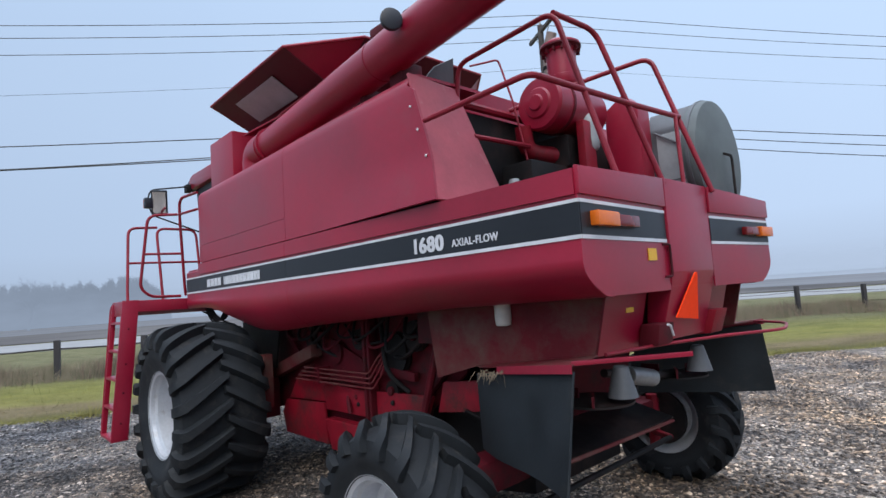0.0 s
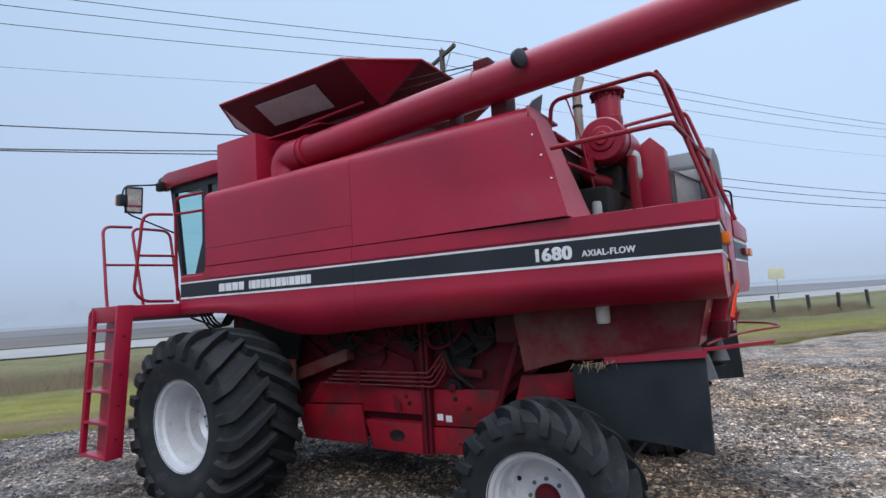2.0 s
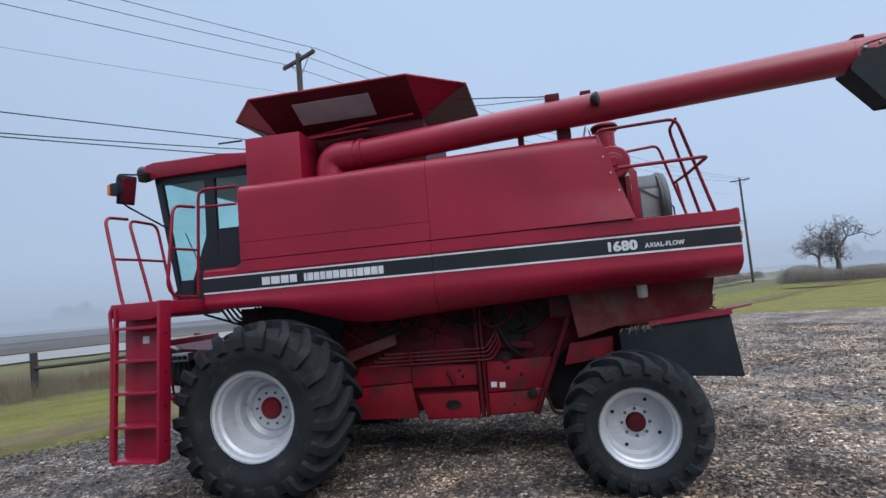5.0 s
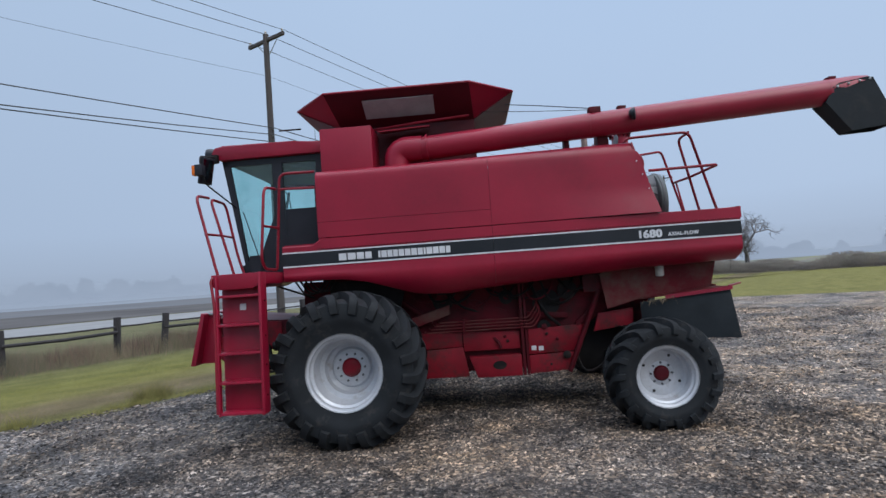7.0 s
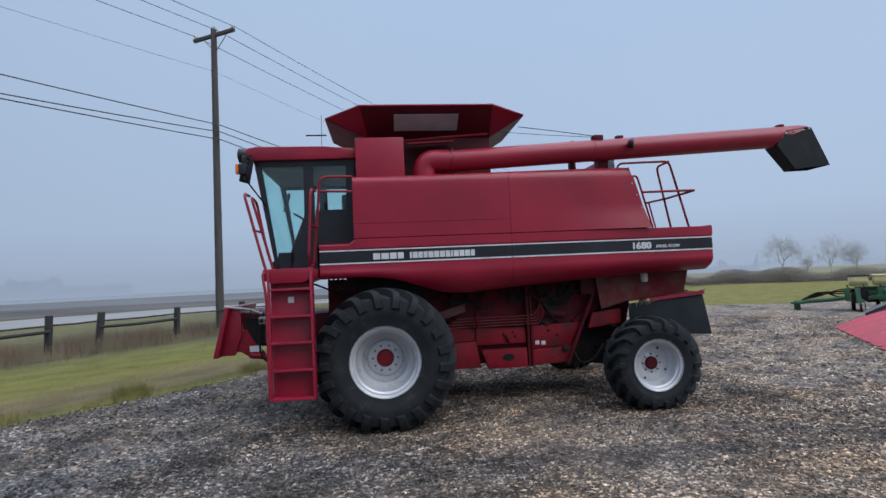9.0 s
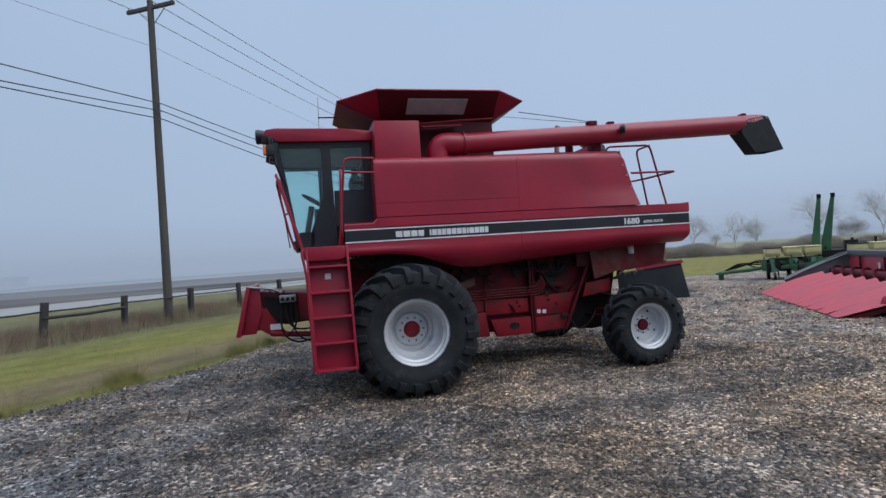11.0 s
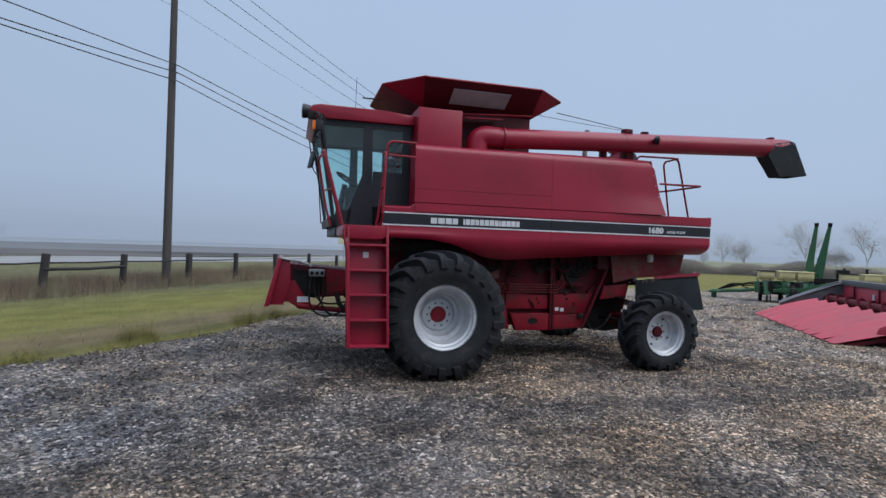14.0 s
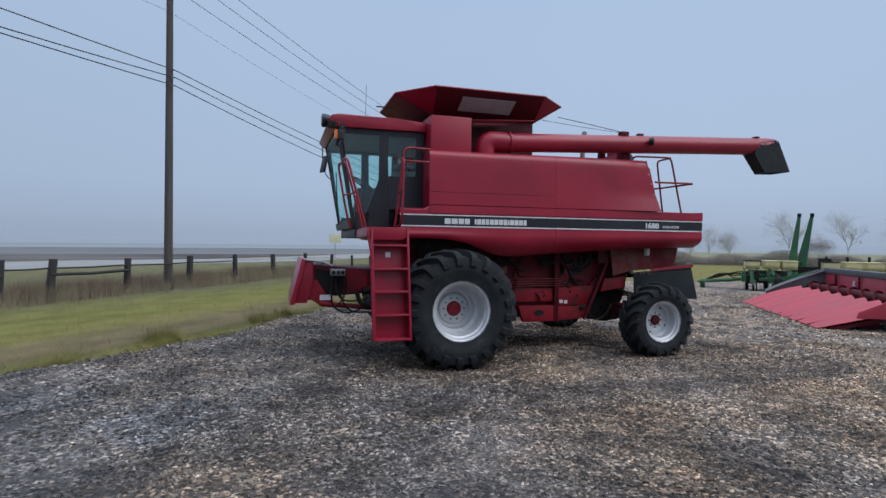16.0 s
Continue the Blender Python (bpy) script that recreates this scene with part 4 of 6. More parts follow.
for k, nm in enumerate(("extension_panel", "corner_gusset", "extension_panel", "corner_gusset", "extension_panel", "corner_gusset", "extension_panel", "corner_gusset")):
    j = (k + 1) % 8
    if nm == "corner_gusset":
        foot = Vector((*base_pts[k], BZ))
        a, b = Vector((*rim_pts[k], RZ)), Vector((*rim_pts[j], RZ))
        inward = (a - foot).cross(b - foot).normalized() * 0.012
        tri = bmesh.new()
        lo, hi = [tri.verts.new(p) for p in (foot, a, b)], [tri.verts.new(p + inward) for p in (foot, a, b)]
        tri.faces.new(lo)
        tri.faces.new(hi[::-1])
        for i in range(3):
            tri.faces.new((lo[i], lo[i - 2], hi[i - 2], hi[i]))
        part(nm, tri, RED, combine)
        continue
    rows = []
    for v in (0, 0.5, 1):
        a = Vector((lerp(base_pts[k][0], rim_pts[k][0], v), lerp(base_pts[k][1], rim_pts[k][1], v), lerp(BZ, RZ, v)))
        b = Vector((lerp(base_pts[j][0], rim_pts[j][0], v), lerp(base_pts[j][1], rim_pts[j][1], v), lerp(BZ, RZ, v)))
        rows.append([a, a.lerp(b, 0.5), b])
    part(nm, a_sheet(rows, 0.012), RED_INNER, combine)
# folded rim along the top
part("extension_rim", a_tube([(x, y, RZ) for x, y in rim_pts] + [(rim_pts[0][0], rim_pts[0][1], RZ)], 0.014, 6), RED, combine)
win = []
for u in (0, 1):
    x = lerp(-0.24, -1.125, u)
    win.append([(x, 0.86 + 0.006, 3.848 - 0.024), (x, 1.128 + 0.006, 3.998 - 0.024)])
part("tank_window", a_sheet(win, 0.008), PERSPEX, combine, "clouded grey tank inspection window")
part("tank_bar", a_tube(((0.02, 0.80, 3.66), (-0.9, 0.94, 3.70), (-1.55, 0.93, 3.74)), 0.016, 8), RED_TUBE, combine)
part("tank_bracket", a_sheet([[(-0.42, 0.78, 3.63), (-0.42, 1.15, 3.56)], [(-1.05, 0.78, 3.67), (-1.05, 1.02, 3.62)]], 0.015), RED, combine)
part("tank_probe", a_tube(((0.72, 0.55, 3.86), (1.0, 0.62, 3.84)), 0.012, 6), DARK, combine)

# ---- unloading auger ----
ax0, ax1 = Vector((-0.80, 1.10, 3.315)), Vector((-5.60, 1.389, 3.503))
aug = part("unloading_auger", a_tube((ax0, ax0.lerp(ax1, 0.25), ax0.lerp(ax1, 0.5), ax0.lerp(ax1, 0.75), ax1), 0.146, 32), RED, combine, "long red unloading auger tube")
part("auger_elbow", a_tube(((-0.64, 1.08, 2.95), (-0.62, 1.08, 3.335), (-0.95, 1.11, 3.321)), 0.158, 28, rad=0.22), RED, aug)
for k, w in ((0.045, 0.168), (0.452, 0.150)):
    p = ax0.lerp(ax1, k)
    d = (ax1 - ax0).normalized()
    part("auger_flange", a_tube((p - d * 0.012, p + d * 0.012), w, 32), RED, aug)
part("auger_clamp", a_box(-3.10, -2.96, 1.18, 1.30, 3.53, 3.61, bevel=0.015), RED_DARK, aug)
part("auger_clamp", a_box(-3.40, -3.30, 1.20, 1.28, 3.53, 3.60, bevel=0.01), RED_DARK, aug)
lampbr = part("work_lamp", a_lathe(((0.060, -0.028), (0.068, -0.024), (0.068, 0.0), (0.06, 0.02), (0.036, 0.04), (0.016, 0.045)), 28, "x", (0, 0, 0)), CHARCOAL, aug, "round black work lamp facing rearwards", mat4=pose(-3.41, 1.465, 3.435, 0, 0, -22))
part("lamp_lens", a_lathe(((0.058, -0.026), (0.042, -0.031), (0.0, -0.034)), 28, "x", (0, 0, 0)), GALV, lampbr, "grey ribbed lens", mat4=pose(-3.41, 1.465, 3.435, 0, 0, -22))
part("lamp_arm", a_tube(((-3.36, 1.36, 3.44), (-3.40, 1.45, 3.44)), 0.015), CHARCOAL, lampbr)
part("lamp_arm", a_box(-3.44, -3.37, 1.42, 1.48, 3.515, 3.535, bevel=0.004), CHARCOAL, lampbr)
part("lamp_wire", a_tube(((-3.39, 1.45, 3.37), (-3.30, 1.42, 3.34), (-3.18, 1.40, 3.42), (-3.04, 1.32, 3.53)), 0.006, 6, rad=0.05), DARK, lampbr)
part("auger_rest", a_box(-3.18, -3.05, 1.03, 1.22, 3.12, 3.34, bevel=0.01), RED_DARK, combine)
part("auger_rest", a_box(-2.72, -2.66, 1.05, 1.2, 3.12, 3.30, bevel=0.01), RED_DARK, combine)
part("auger_cradle", a_sheet([[(-3.30, 0.86, 3.14), (-3.30, 1.16, 3.14)], [(-3.36, 0.90, 3.36), (-3.34, 1.06, 3.27)]], 0.012), GREY_SHEET, combine)
part("support_cable", a_tube(((-2.02, 0.85, 3.86), (-2.5, 1.02, 3.745), (-3.04, 1.23, 3.60)), 0.006, 6), DARK, combine)
part("support_cable", a_tube(((-1.70, 0.86, 3.79), (-2.35, 1.02, 3.69), (-3.04, 1.22, 3.59)), 0.004, 6), DARK, combine)
# spout: the tube's upper half runs on as a cover, and a rubber chute hangs under it
cover = []
for k in range(9):
    u = k / 8
    c, rr = Vector((lerp(-5.57, -6.00, u), lerp(1.387, 1.413, u), lerp(3.50, 3.518, u))), 0.150 - 0.012 * step(0.7, 1.0, u)
    cover.append([(c.x, c.y + rr * math.cos(a), c.z + rr * math.sin(a)) for a in (math.pi * (lerp(-0.10, 0.16, u) + lerp(1.20, 0.68, u) * j / 12) for j in range(13))])
part("spout_cover", a_sheet(cover, 0.008), RED, aug, "red end cover of the auger tube")
chute = bmesh.new()
top_line = [(-5.52, 3.365), (-5.585, 3.52), (-5.66, 3.565), (-5.96, 3.61), (-6.025, 3.60), (-6.15, 3.045)]
sides = []
for near in (0, 1):
    ring = []
    for x, z in top_line + [(-5.775, 3.03)]:
        low = step(3.5, 3.05, z)
        ring.append(chute.verts.new((x, lerp(1.535, lerp(1.49, 1.655, (-5.775 - x) / 0.37), low) if near else lerp(1.25, 1.27, low), z)))
    sides.append(ring)
chute.faces.new(sides[0])
chute.faces.new(sides[1][::-1])
for k in list(range(5)) + [6]:
    j = (k + 1) % 7
    chute.faces.new((sides[0][k], sides[0][j], sides[1][j], sides[1][k]))
bmesh.ops.recalc_face_normals(chute, faces=chute.faces[:])
bmesh.ops.solidify(chute, geom=chute.faces[:], thickness=0.012)
spout = part("spout", chute, FLAP, aug, "black rubber discharge spout")
for x, z in ((-5.63, 3.52), (-5.75, 3.545), (-5.87, 3.565), (-5.98, 3.58)):
    part("bolt", a_lathe(((0.014, 0.0), (0.014, 0.010), (0.005, 0.014)), 8, "y", (x, 1.542, z)), STEEL, spout)
part("spout_hinge", a_box(-5.70, -5.62, 1.34, 1.44, 3.64, 3.68, bevel=0.01), RED_DARK, aug)

# ---- engine deck: air cleaner, pre-cleaner, exhaust, cooling screen ----
ac = part("air_cleaner", a_lathe(((0.05, 0.27), (0.06, 0.255), (0.10, 0.25), (0.112, 0.235), (0.175, 0.23), (0.19, 0.21), (0.19, -0.36), (0.17, -0.39), (0.05, -0.40)), 36, "y", (-3.66, 0.16, 3.05)), RED, combine, "red cylindrical air cleaner canister")
part("band_clamp", a_lathe(((0.192, -0.015), (0.197, -0.01), (0.197, 0.01), (0.192, 0.015)), 36, "y", (-3.66, 0.22, 3.05)), RED_DARK, ac)
pc = part("air_intake", a_lathe(((0.10, 0.0), (0.112, 0.02), (0.118, 0.03), (0.118, 0.085), (0.108, 0.09), (0.112, 0.27), (0.135, 0.295), (0.150, 0.315), (0.148, 0.335), (0.10, 0.365), (0.02, 0.375)), 28, "z", (-3.65, 0.04, 3.23)), RED, combine, "red intake stack with flared cap")
part("cap_lip", a_lathe(((0.116, 0.278), (0.154, 0.306), (0.154, 0.318), (0.116, 0.298)), 28, "z", (-3.65, 0.04, 3.23)), RED_DARK, pc, "dark louvred lip under the cap")
for k in range(14):
    a = 2 * math.pi * k / 14
    part("louvre", a_box(0.115, 0.145, -0.006, 0.006, 0.262, 0.290), RED_DARK, pc, mat4=Matrix.Translation((-3.65, 0.04, 3.23)) @ Matrix.Rotation(a, 4, "Z"))
part("intake_pipe", a_tube(((-3.52, 0.40, 2.92), (-3.50, 0.36, 2.74), (-3.66, 0.1, 2.70), (-3.72, -0.12, 2.76), (-3.70, -0.14, 2.95)), 0.062, 16, rad=0.14), RED_LOW, combine)
exh = part("exhaust_pipe", a_tube(((-3.25, -0.38, 2.6), (-3.25, -0.38, 3.80), (-3.30, -0.39, 3.94)), 0.045, 18, rad=0.10), TAN_PIPE, combine, "straight tan exhaust pipe with a band clamp")
part("pipe_clamp", a_lathe(((0.046, -0.014), (0.052, -0.012), (0.052, 0.012), (0.046, 0.014)), 20, "z", (-3.25, -0.38, 3.64)), DARK, exh)
part("engine", a_box(-3.72, -3.45, -0.5, 0.60, 2.27, 2.62, bevel=0.03), DARK, combine)
part("engine_post", a_box(-3.86, -3.80, 0.02, 0.16, 2.28, 2.92, bevel=0.006), RED_LOW, combine)
part("engine", a_box(-3.75, -3.42, -0.9, 0.2, 2.6, 2.85, bevel=0.04), DARK, combine)
part("filter_can", a_lathe(((0.045, 0.0), (0.062, 0.02), (0.068, 0.08), (0.062, 0.16), (0.066, 0.20), (0.05, 0.25), (0.03, 0.27)), 20, "z", (-3.82, 0.02, 2.72)), PALE_SHEET, combine, "dusty grey plastic tank behind the air cleaner")
part("engine_beam", a_tube(((-3.50, 0.90, 2.777), (-3.58, 0.42, 2.757)), 0.018, 8), RED_TUBE, combine)
part("stay_rod", a_tube(((-3.40, 0.78, 3.32), (-3.42, 0.50, 3.43), (-3.50, 0.47, 3.10), (-3.63, 0.43, 2.30)), 0.0075, 8, rad=0.04), RED_TUBE, combine)
part("filter_can", a_lathe(((0.03, 0.0), (0.038, 0.015), (0.038, 0.17), (0.03, 0.19)), 20, "z", (-3.66, 0.72, 2.285)), PALE_SHEET, combine, "white canister low on the engine deck")
part("radiator_housing", a_prism(((-3.76, 2.28), (-4.03, 2.28), (-4.03, 3.05), (-3.915, 3.175), (-3.76, 3.08)), -0.50, -0.32, bevel=0.012), RED, combine)
screen = part("screen_housing", a_prism(((-0.50, 2.285), (-0.50, 2.88), (-0.61, 3.035), (-1.0, 3.035), (-1.12, 2.88), (-1.12, 2.285)), -4.31, -3.98, "x", bevel=0.02), GREY_SHEET, combine, "dark grey housing of the cooling screen")
part("side_plate", a_box(-4.30, -4.07, -0.502, -0.488, 2.30, 2.84, bevel=0.006), PALE_SHEET, screen, "pale grey side plate")
part("plate_seam", a_box(-4.30, -4.07, -0.490, -0.484, 2.475, 2.487), GREY_SHEET, screen)
part("plate_brace", a_tube(((-4.06, -0.475, 2.86), (-4.31, -0.475, 2.69)), 0.008, 8), GREY_SHEET, screen)
for x in (-4.10, -4.25):
    part("plate_stud", a_tube(((x, -0.47, 2.285), (x, -0.47, 2.40)), 0.014, 8), DARK, screen)
scr = part("rotary_screen", a_lathe(((0.41, 0.03), (0.435, 0.02), (0.44, -0.04), (0.425, -0.075), (0.36, -0.095), (0.0, -0.11)), 48, "x", (-4.32, -0.79, 2.635)), GALV, combine, "grey perforated rotary cooling screen dish")
part("screen_hoop", a_lathe(((0.435, -0.012), (0.446, -0.010), (0.446, 0.010), (0.435, 0.012)), 48, "x", (-4.34, -0.79, 2.635)), GREY_SHEET, scr)
part("screen_rod", a_tube(((-4.50, -0.72, 2.28), (-4.50, -0.72, 2.62), (-4.42, -0.78, 2.66)), 0.01, 6, rad=0.03), DARK, combine)
part("cross_beam", a_tube(((-3.42, 0.9, 3.02), (-3.42, -0.9, 3.02)), 0.03, 8), RED_TUBE, combine)
part("rear_tank_sheet", a_sheet([[(-3.15, 0.9, 3.0), (-3.15, -0.9, 3.0)], [(-3.15, 0.9, 3.30), (-3.15, -0.9, 3.30)]], 0.02), RED, combine)
# deck handrails
TR = 0.0165
part("handrail", a_tube(((-3.41, 0.94, 3.05), (-3.44, 0.94, 3.275), (-4.22, 0.955, 3.29), (-4.49, 0.92, 2.30)), TR, 10, rad=0.09), RED_TUBE, combine)
part("handrail", a_tube(((-4.215, 0.955, 3.285), (-4.24, 0.56, 3.285), (-4.50, 0.42, 2.30)), TR, 10, rad=0.10), RED_TUBE, combine)
part("handrail", a_tube(((-3.56, 1.38, 2.782), (-4.34, 1.38, 2.79), (-4.38, 0.50, 2.80), (-4.40, -0.13, 2.825)), TR, 10, rad=0.07), RED_TUBE, combine)
part("handrail", a_tube(((-3.42, 0.42, 3.06), (-3.88, 0.07, 3.22), (-4.255, -0.11, 3.285), (-4.54, -0.18, 2.30)), TR, 10, rad=0.08), RED_TUBE, combine)
part("handrail", a_tube(((-4.405, -0.06, 2.82), (-4.46, 0.05, 2.29)), 0.013, 10), RED_TUBE, combine)

# ---- cab ----
cab = part("cab", a_box(0.32, 1.36, -0.93, 0.93, 1.80, 1.96, bevel=0.01), CHARCOAL, combine, "dark operator cab with tinted glass and red roof")
roof = bmesh.new()
prism(roof, ((0.29, 3.415), (0.29, 3.555), (0.7, 3.585), (1.60, 3.60), (1.72, 3.575), (1.765, 3.50), (1.665, 3.405)), -1.01, 1.01, bevel=0.022)
part("roof", roof, RED, cab, "red cab roof")
A_LOW, A_TOP = (1.40, 1.94), (1.655, 3.42)


def front_x(z):
    return lerp(A_LOW[0], A_TOP[0], (z - A_LOW[1]) / (A_TOP[1] - A_LOW[1]))


for s in (1, -1):
    yo = (s * 0.895, s * 0.945)
    side_parts = [
        [(front_x(1.94), 1.94), (front_x(3.42), 3.42), (front_x(3.42) - 0.085, 3.42), (front_x(2.15) - 0.05, 2.15), (front_x(1.94) - 0.05, 1.94)],
        [(front_x(3.32), 3.33), (front_x(3.42), 3.42), (0.33, 3.42), (0.33, 3.33)],
        [(1.005, 3.335), (0.88, 3.335), (0.87, 2.72), (0.85, 1.94), (1.22, 1.94), (1.20, 2.18), (1.13, 2.36), (1.01, 2.66)],
        [(0.44, 3.335), (0.33, 3.335), (0.33, 2.23), (0.86, 2.23), (0.86, 2.73), (0.45, 2.73)],
        [(1.36, 2.17), (1.15, 2.17), (1.18, 1.94), (1.40, 1.94)],
    ]
    for poly in side_parts:
        part("door_frame", a_prism(poly, *yo), CHARCOAL, cab)
    part("window_pane", a_prism(((front_x(3.33) - 0.07, 3.34), (1.00, 3.34), (1.0, 2.62), (1.12, 2.34), (1.18, 2.16), (front_x(2.16) - 0.04, 2.16)), s * 0.915, s * 0.921), GLASS, cab).visible_shadow = False
    part("window_pane", a_prism(((0.885, 3.34), (0.43, 3.34), (0.44, 2.72), (0.875, 2.72)), s * 0.915, s * 0.921), GLASS, cab).visible_shadow = False
    part("sill", a_box(0.33, 0.76, *sorted((s * 0.94, s * 1.35)), 2.16, 2.235), RED, cab)
part("windscreen_frame", a_sheet([[(front_x(z), y, z) for y in (-0.93, 0.93)] for z in (1.94, 2.06)], 0.04), CHARCOAL, cab)
part("windscreen", a_sheet([[(front_x(z) - 0.005, y, z) for y in (-0.90, 0.90)] for z in (2.05, 3.42)], 0.006), GLASS, cab, "large sloped tinted windscreen").visible_shadow = False
part("rear_wall", a_box(0.31, 0.345, -0.93, 0.93, 1.96, 2.75), CHARCOAL, cab)
part("rear_wall", a_box(0.31, 0.345, -0.93, 0.93, 3.30, 3.42), CHARCOAL, cab)
part("headliner", a_box(0.34, 1.62, -0.90, 0.90, 3.38, 3.41), CHARCOAL, cab)
seat = part("operator_seat", a_box(0.48, 0.98, -0.26, 0.26, 2.28, 2.44, bevel=0.05), SEAT, cab, "dark padded operator seat")
part("seat_back", a_box(0.40, 0.56, -0.26, 0.26, 2.40, 3.05, bevel=0.05), SEAT, seat)
part("steering_column", a_tube(((1.30, 0, 1.96), (1.16, 0, 2.62)), 0.045, 10), CHARCOAL, cab)
wh = part("steering_wheel", a_tube([(0.2 * math.cos(a), 0.2 * math.sin(a), 0) for a in (2 * math.pi * k / 24 for k in range(25))], 0.014, 8), DARK, cab, mat4=pose(1.12, 0, 2.70, 0, -62 + 90 - 60, 0))
part("spoke", a_tube(((-0.19, 0, 0), (0.19, 0, 0)), 0.012, 6), DARK, wh)
part("spoke", a_tube(((0, -0.19, 0), (0, 0.19, 0)), 0.012, 6), DARK, wh)
part("console", a_box(0.55, 1.12, -0.62, -0.36, 1.96, 2.62, bevel=0.03), CHARCOAL, cab)
part("console", a_prism(((0.5, 1.96), (1.1, 1.96), (1.02, 2.35), (0.75, 2.62), (0.5, 2.62)), 0.40, 0.85, bevel=0.03), CHARCOAL, cab)
# head lamps under the roof's front edge, mirror and marker lamp
for y in (0.90,):
    hl = part("head_lamp", a_lathe(((0.03, -0.09), (0.085, -0.06), (0.10, 0.03), (0.095, 0.05)), 20, "x", (1.80, y, 3.50)), CHARCOAL, cab, "black work lamp under roof edge")
    part("lamp_lens", a_lathe(((0.085, 0.0), (0.07, 0.012)), 20, "x", (1.847, y, 3.50)), STEEL, hl)
for s in (1, -1):
    part("mirror_arm", a_tube(((1.70, s * 0.98, 3.46), (1.66, s * 1.50, 3.36), (1.64, s * 1.55, 3.26), (1.60, s * 1.52, 3.02), (1.50, s * 0.95, 2.80)), 0.010, 8, rad=0.07), DARK, cab)
    mr = part("mirror", a_box(-0.02, 0.02, -0.095, 0.095, -0.16, 0.16, bevel=0.014), CHARCOAL, cab, "black rectangular side mirror", mat4=pose(1.635, s * 1.415, 3.195, 0, -13, -s * 20))
    part("mirror_glass", a_box(-0.026, -0.021, -0.075, 0.075, -0.135, 0.135), MIRROR_M, mr)
    if s > 0:
        ml = part("marker_lamp", a_box(1.69, 1.73, 1.505, 1.585, 3.12, 3.24, bevel=0.012), AMBER, cab, "amber marker lamp")
        part("lamp_body", a_box(1.60, 1.692, 1.50, 1.59, 3.115, 3.245, bevel=0.01), CHARCOAL, ml)
part("beacon_lamp", a_box(1.66, 1.78, 0.99, 1.07, 3.37, 3.48, bevel=0.02), DARK, cab)
part("wiper", a_tube(((1.52, 0.1, 2.0), (1.60, 0.5, 2.8)), 0.008, 6), DARK, cab)
part("antenna", a_tube(((0.95, -0.9, 3.58), (0.93, -0.9, 4.6)), 0.004, 5), DARK, cab)

# ---- platform, ladder and handrails at the cab door ----
plat = part("platform", a_prism(((0.80, 1.925), (1.345, 1.925), (1.345, 1.80), (1.25, 1.76), (0.90, 1.76), (0.80, 1.80)), 0.93, 2.02, bevel=0.008), RED, combine, "red steel access platform")
part("platform_brace", a_tube(((0.95, 1.15, 1.76), (0.55, 0.95, 1.58)), 0.012, 6), DARK, plat)
for k in range(4):
    part("hose", a_tube(((0.70 - 0.06 * k, 1.20, 1.80), (0.60 - 0.05 * k, 1.16, 1.62 + 0.02 * k), (0.46 - 0.05 * k, 1.12, 1.64), (0.36 - 0.04 * k, 1.08, 1.79)), 0.012, 6, rad=0.10), DARK, plat)


def lean(z):
    """How far out the ladder stands at a height: its foot is 0.13 m further out than its head."""
    return lerp(2.165, 2.03, (z - 0.46) / 1.46)


def ladder_sheet(xa, xb, za, zb, d0, d1):
    """A plate between two heights that follows the ladder's lean; d is the depth behind its front edge."""
    bm = bmesh.new()
    lo, hi = (za, lean(za)), (zb, lean(zb))
    pts = [(xa(za), lo[1] - d0, za), (xb(za), lo[1] - d0, za), (xb(zb), hi[1] - d0, zb), (xa(zb), hi[1] - d0, zb)]
    far = [(x, y - (d1 - d0), z) for x, y, z in pts]
    v = [bm.verts.new(p) for p in pts + far]
    fs = [bm.faces.new([v[i] for i in q]) for q in ((0, 1, 2, 3), (7, 6, 5, 4), (0, 4, 5, 1), (1, 5, 6, 2), (2, 6, 7, 3), (3, 7, 4, 0))]
    bmesh.ops.bevel(bm, geom=list({e for f in fs for e in f.edges}), offset=0.004, segments=2, affect="EDGES", profile=0.6)
    return bm


def rear_x(z):
    return lerp(0.774, 0.80, (z - 0.46) / 1.46)


def front_edge(z):
    return lerp(1.262, 1.30, (z - 0.46) / 1.46)


lad = part("ladder", ladder_sheet(lambda z: rear_x(z) + 0.01, lambda z: front_edge(z) - 0.005, 0.46, 1.925, 0.15, 0.165), RED, combine, "red steel access ladder with five treads")
part("ladder_side", ladder_sheet(rear_x, lambda z: rear_x(z) + 0.03, 0.455, 1.93, 0.0, 0.16), RED, lad)
part("ladder_side", ladder_sheet(lambda z: front_edge(z) - 0.022, front_edge, 0.455, 1.90, 0.0, 0.05), RED, lad)
part("ladder_rail", a_tube(((1.32, 2.00, 1.915), (1.345, 2.03, 1.86), (front_edge(1.6) + 0.012, lean(1.6), 1.6), (front_edge(0.5) + 0.012, lean(0.5) - 0.01, 0.48)), 0.016, 8, rad=0.05), RED_TUBE, lad)
for z in (1.70, 1.395, 1.10, 0.80, 0.49):
    part("tread", ladder_sheet(lambda q: rear_x(q) + 0.012, lambda q: front_edge(q) - 0.008, z - 0.026, z, 0.0, 0.15), RED, lad)
part("decal", ladder_sheet(lambda q: 1.02, lambda q: 1.09, 1.53, 1.60, 0.145, 0.151), WHITE, lad)
for z in (1.62, 1.25, 0.95, 0.64):
    part("bolt", a_lathe(((0.011, 0.0), (0.011, 0.008), (0.004, 0.011)), 8, "x", (rear_x(z) - 0.008, lean(z) - 0.08, z)), RED_DARK, lad)
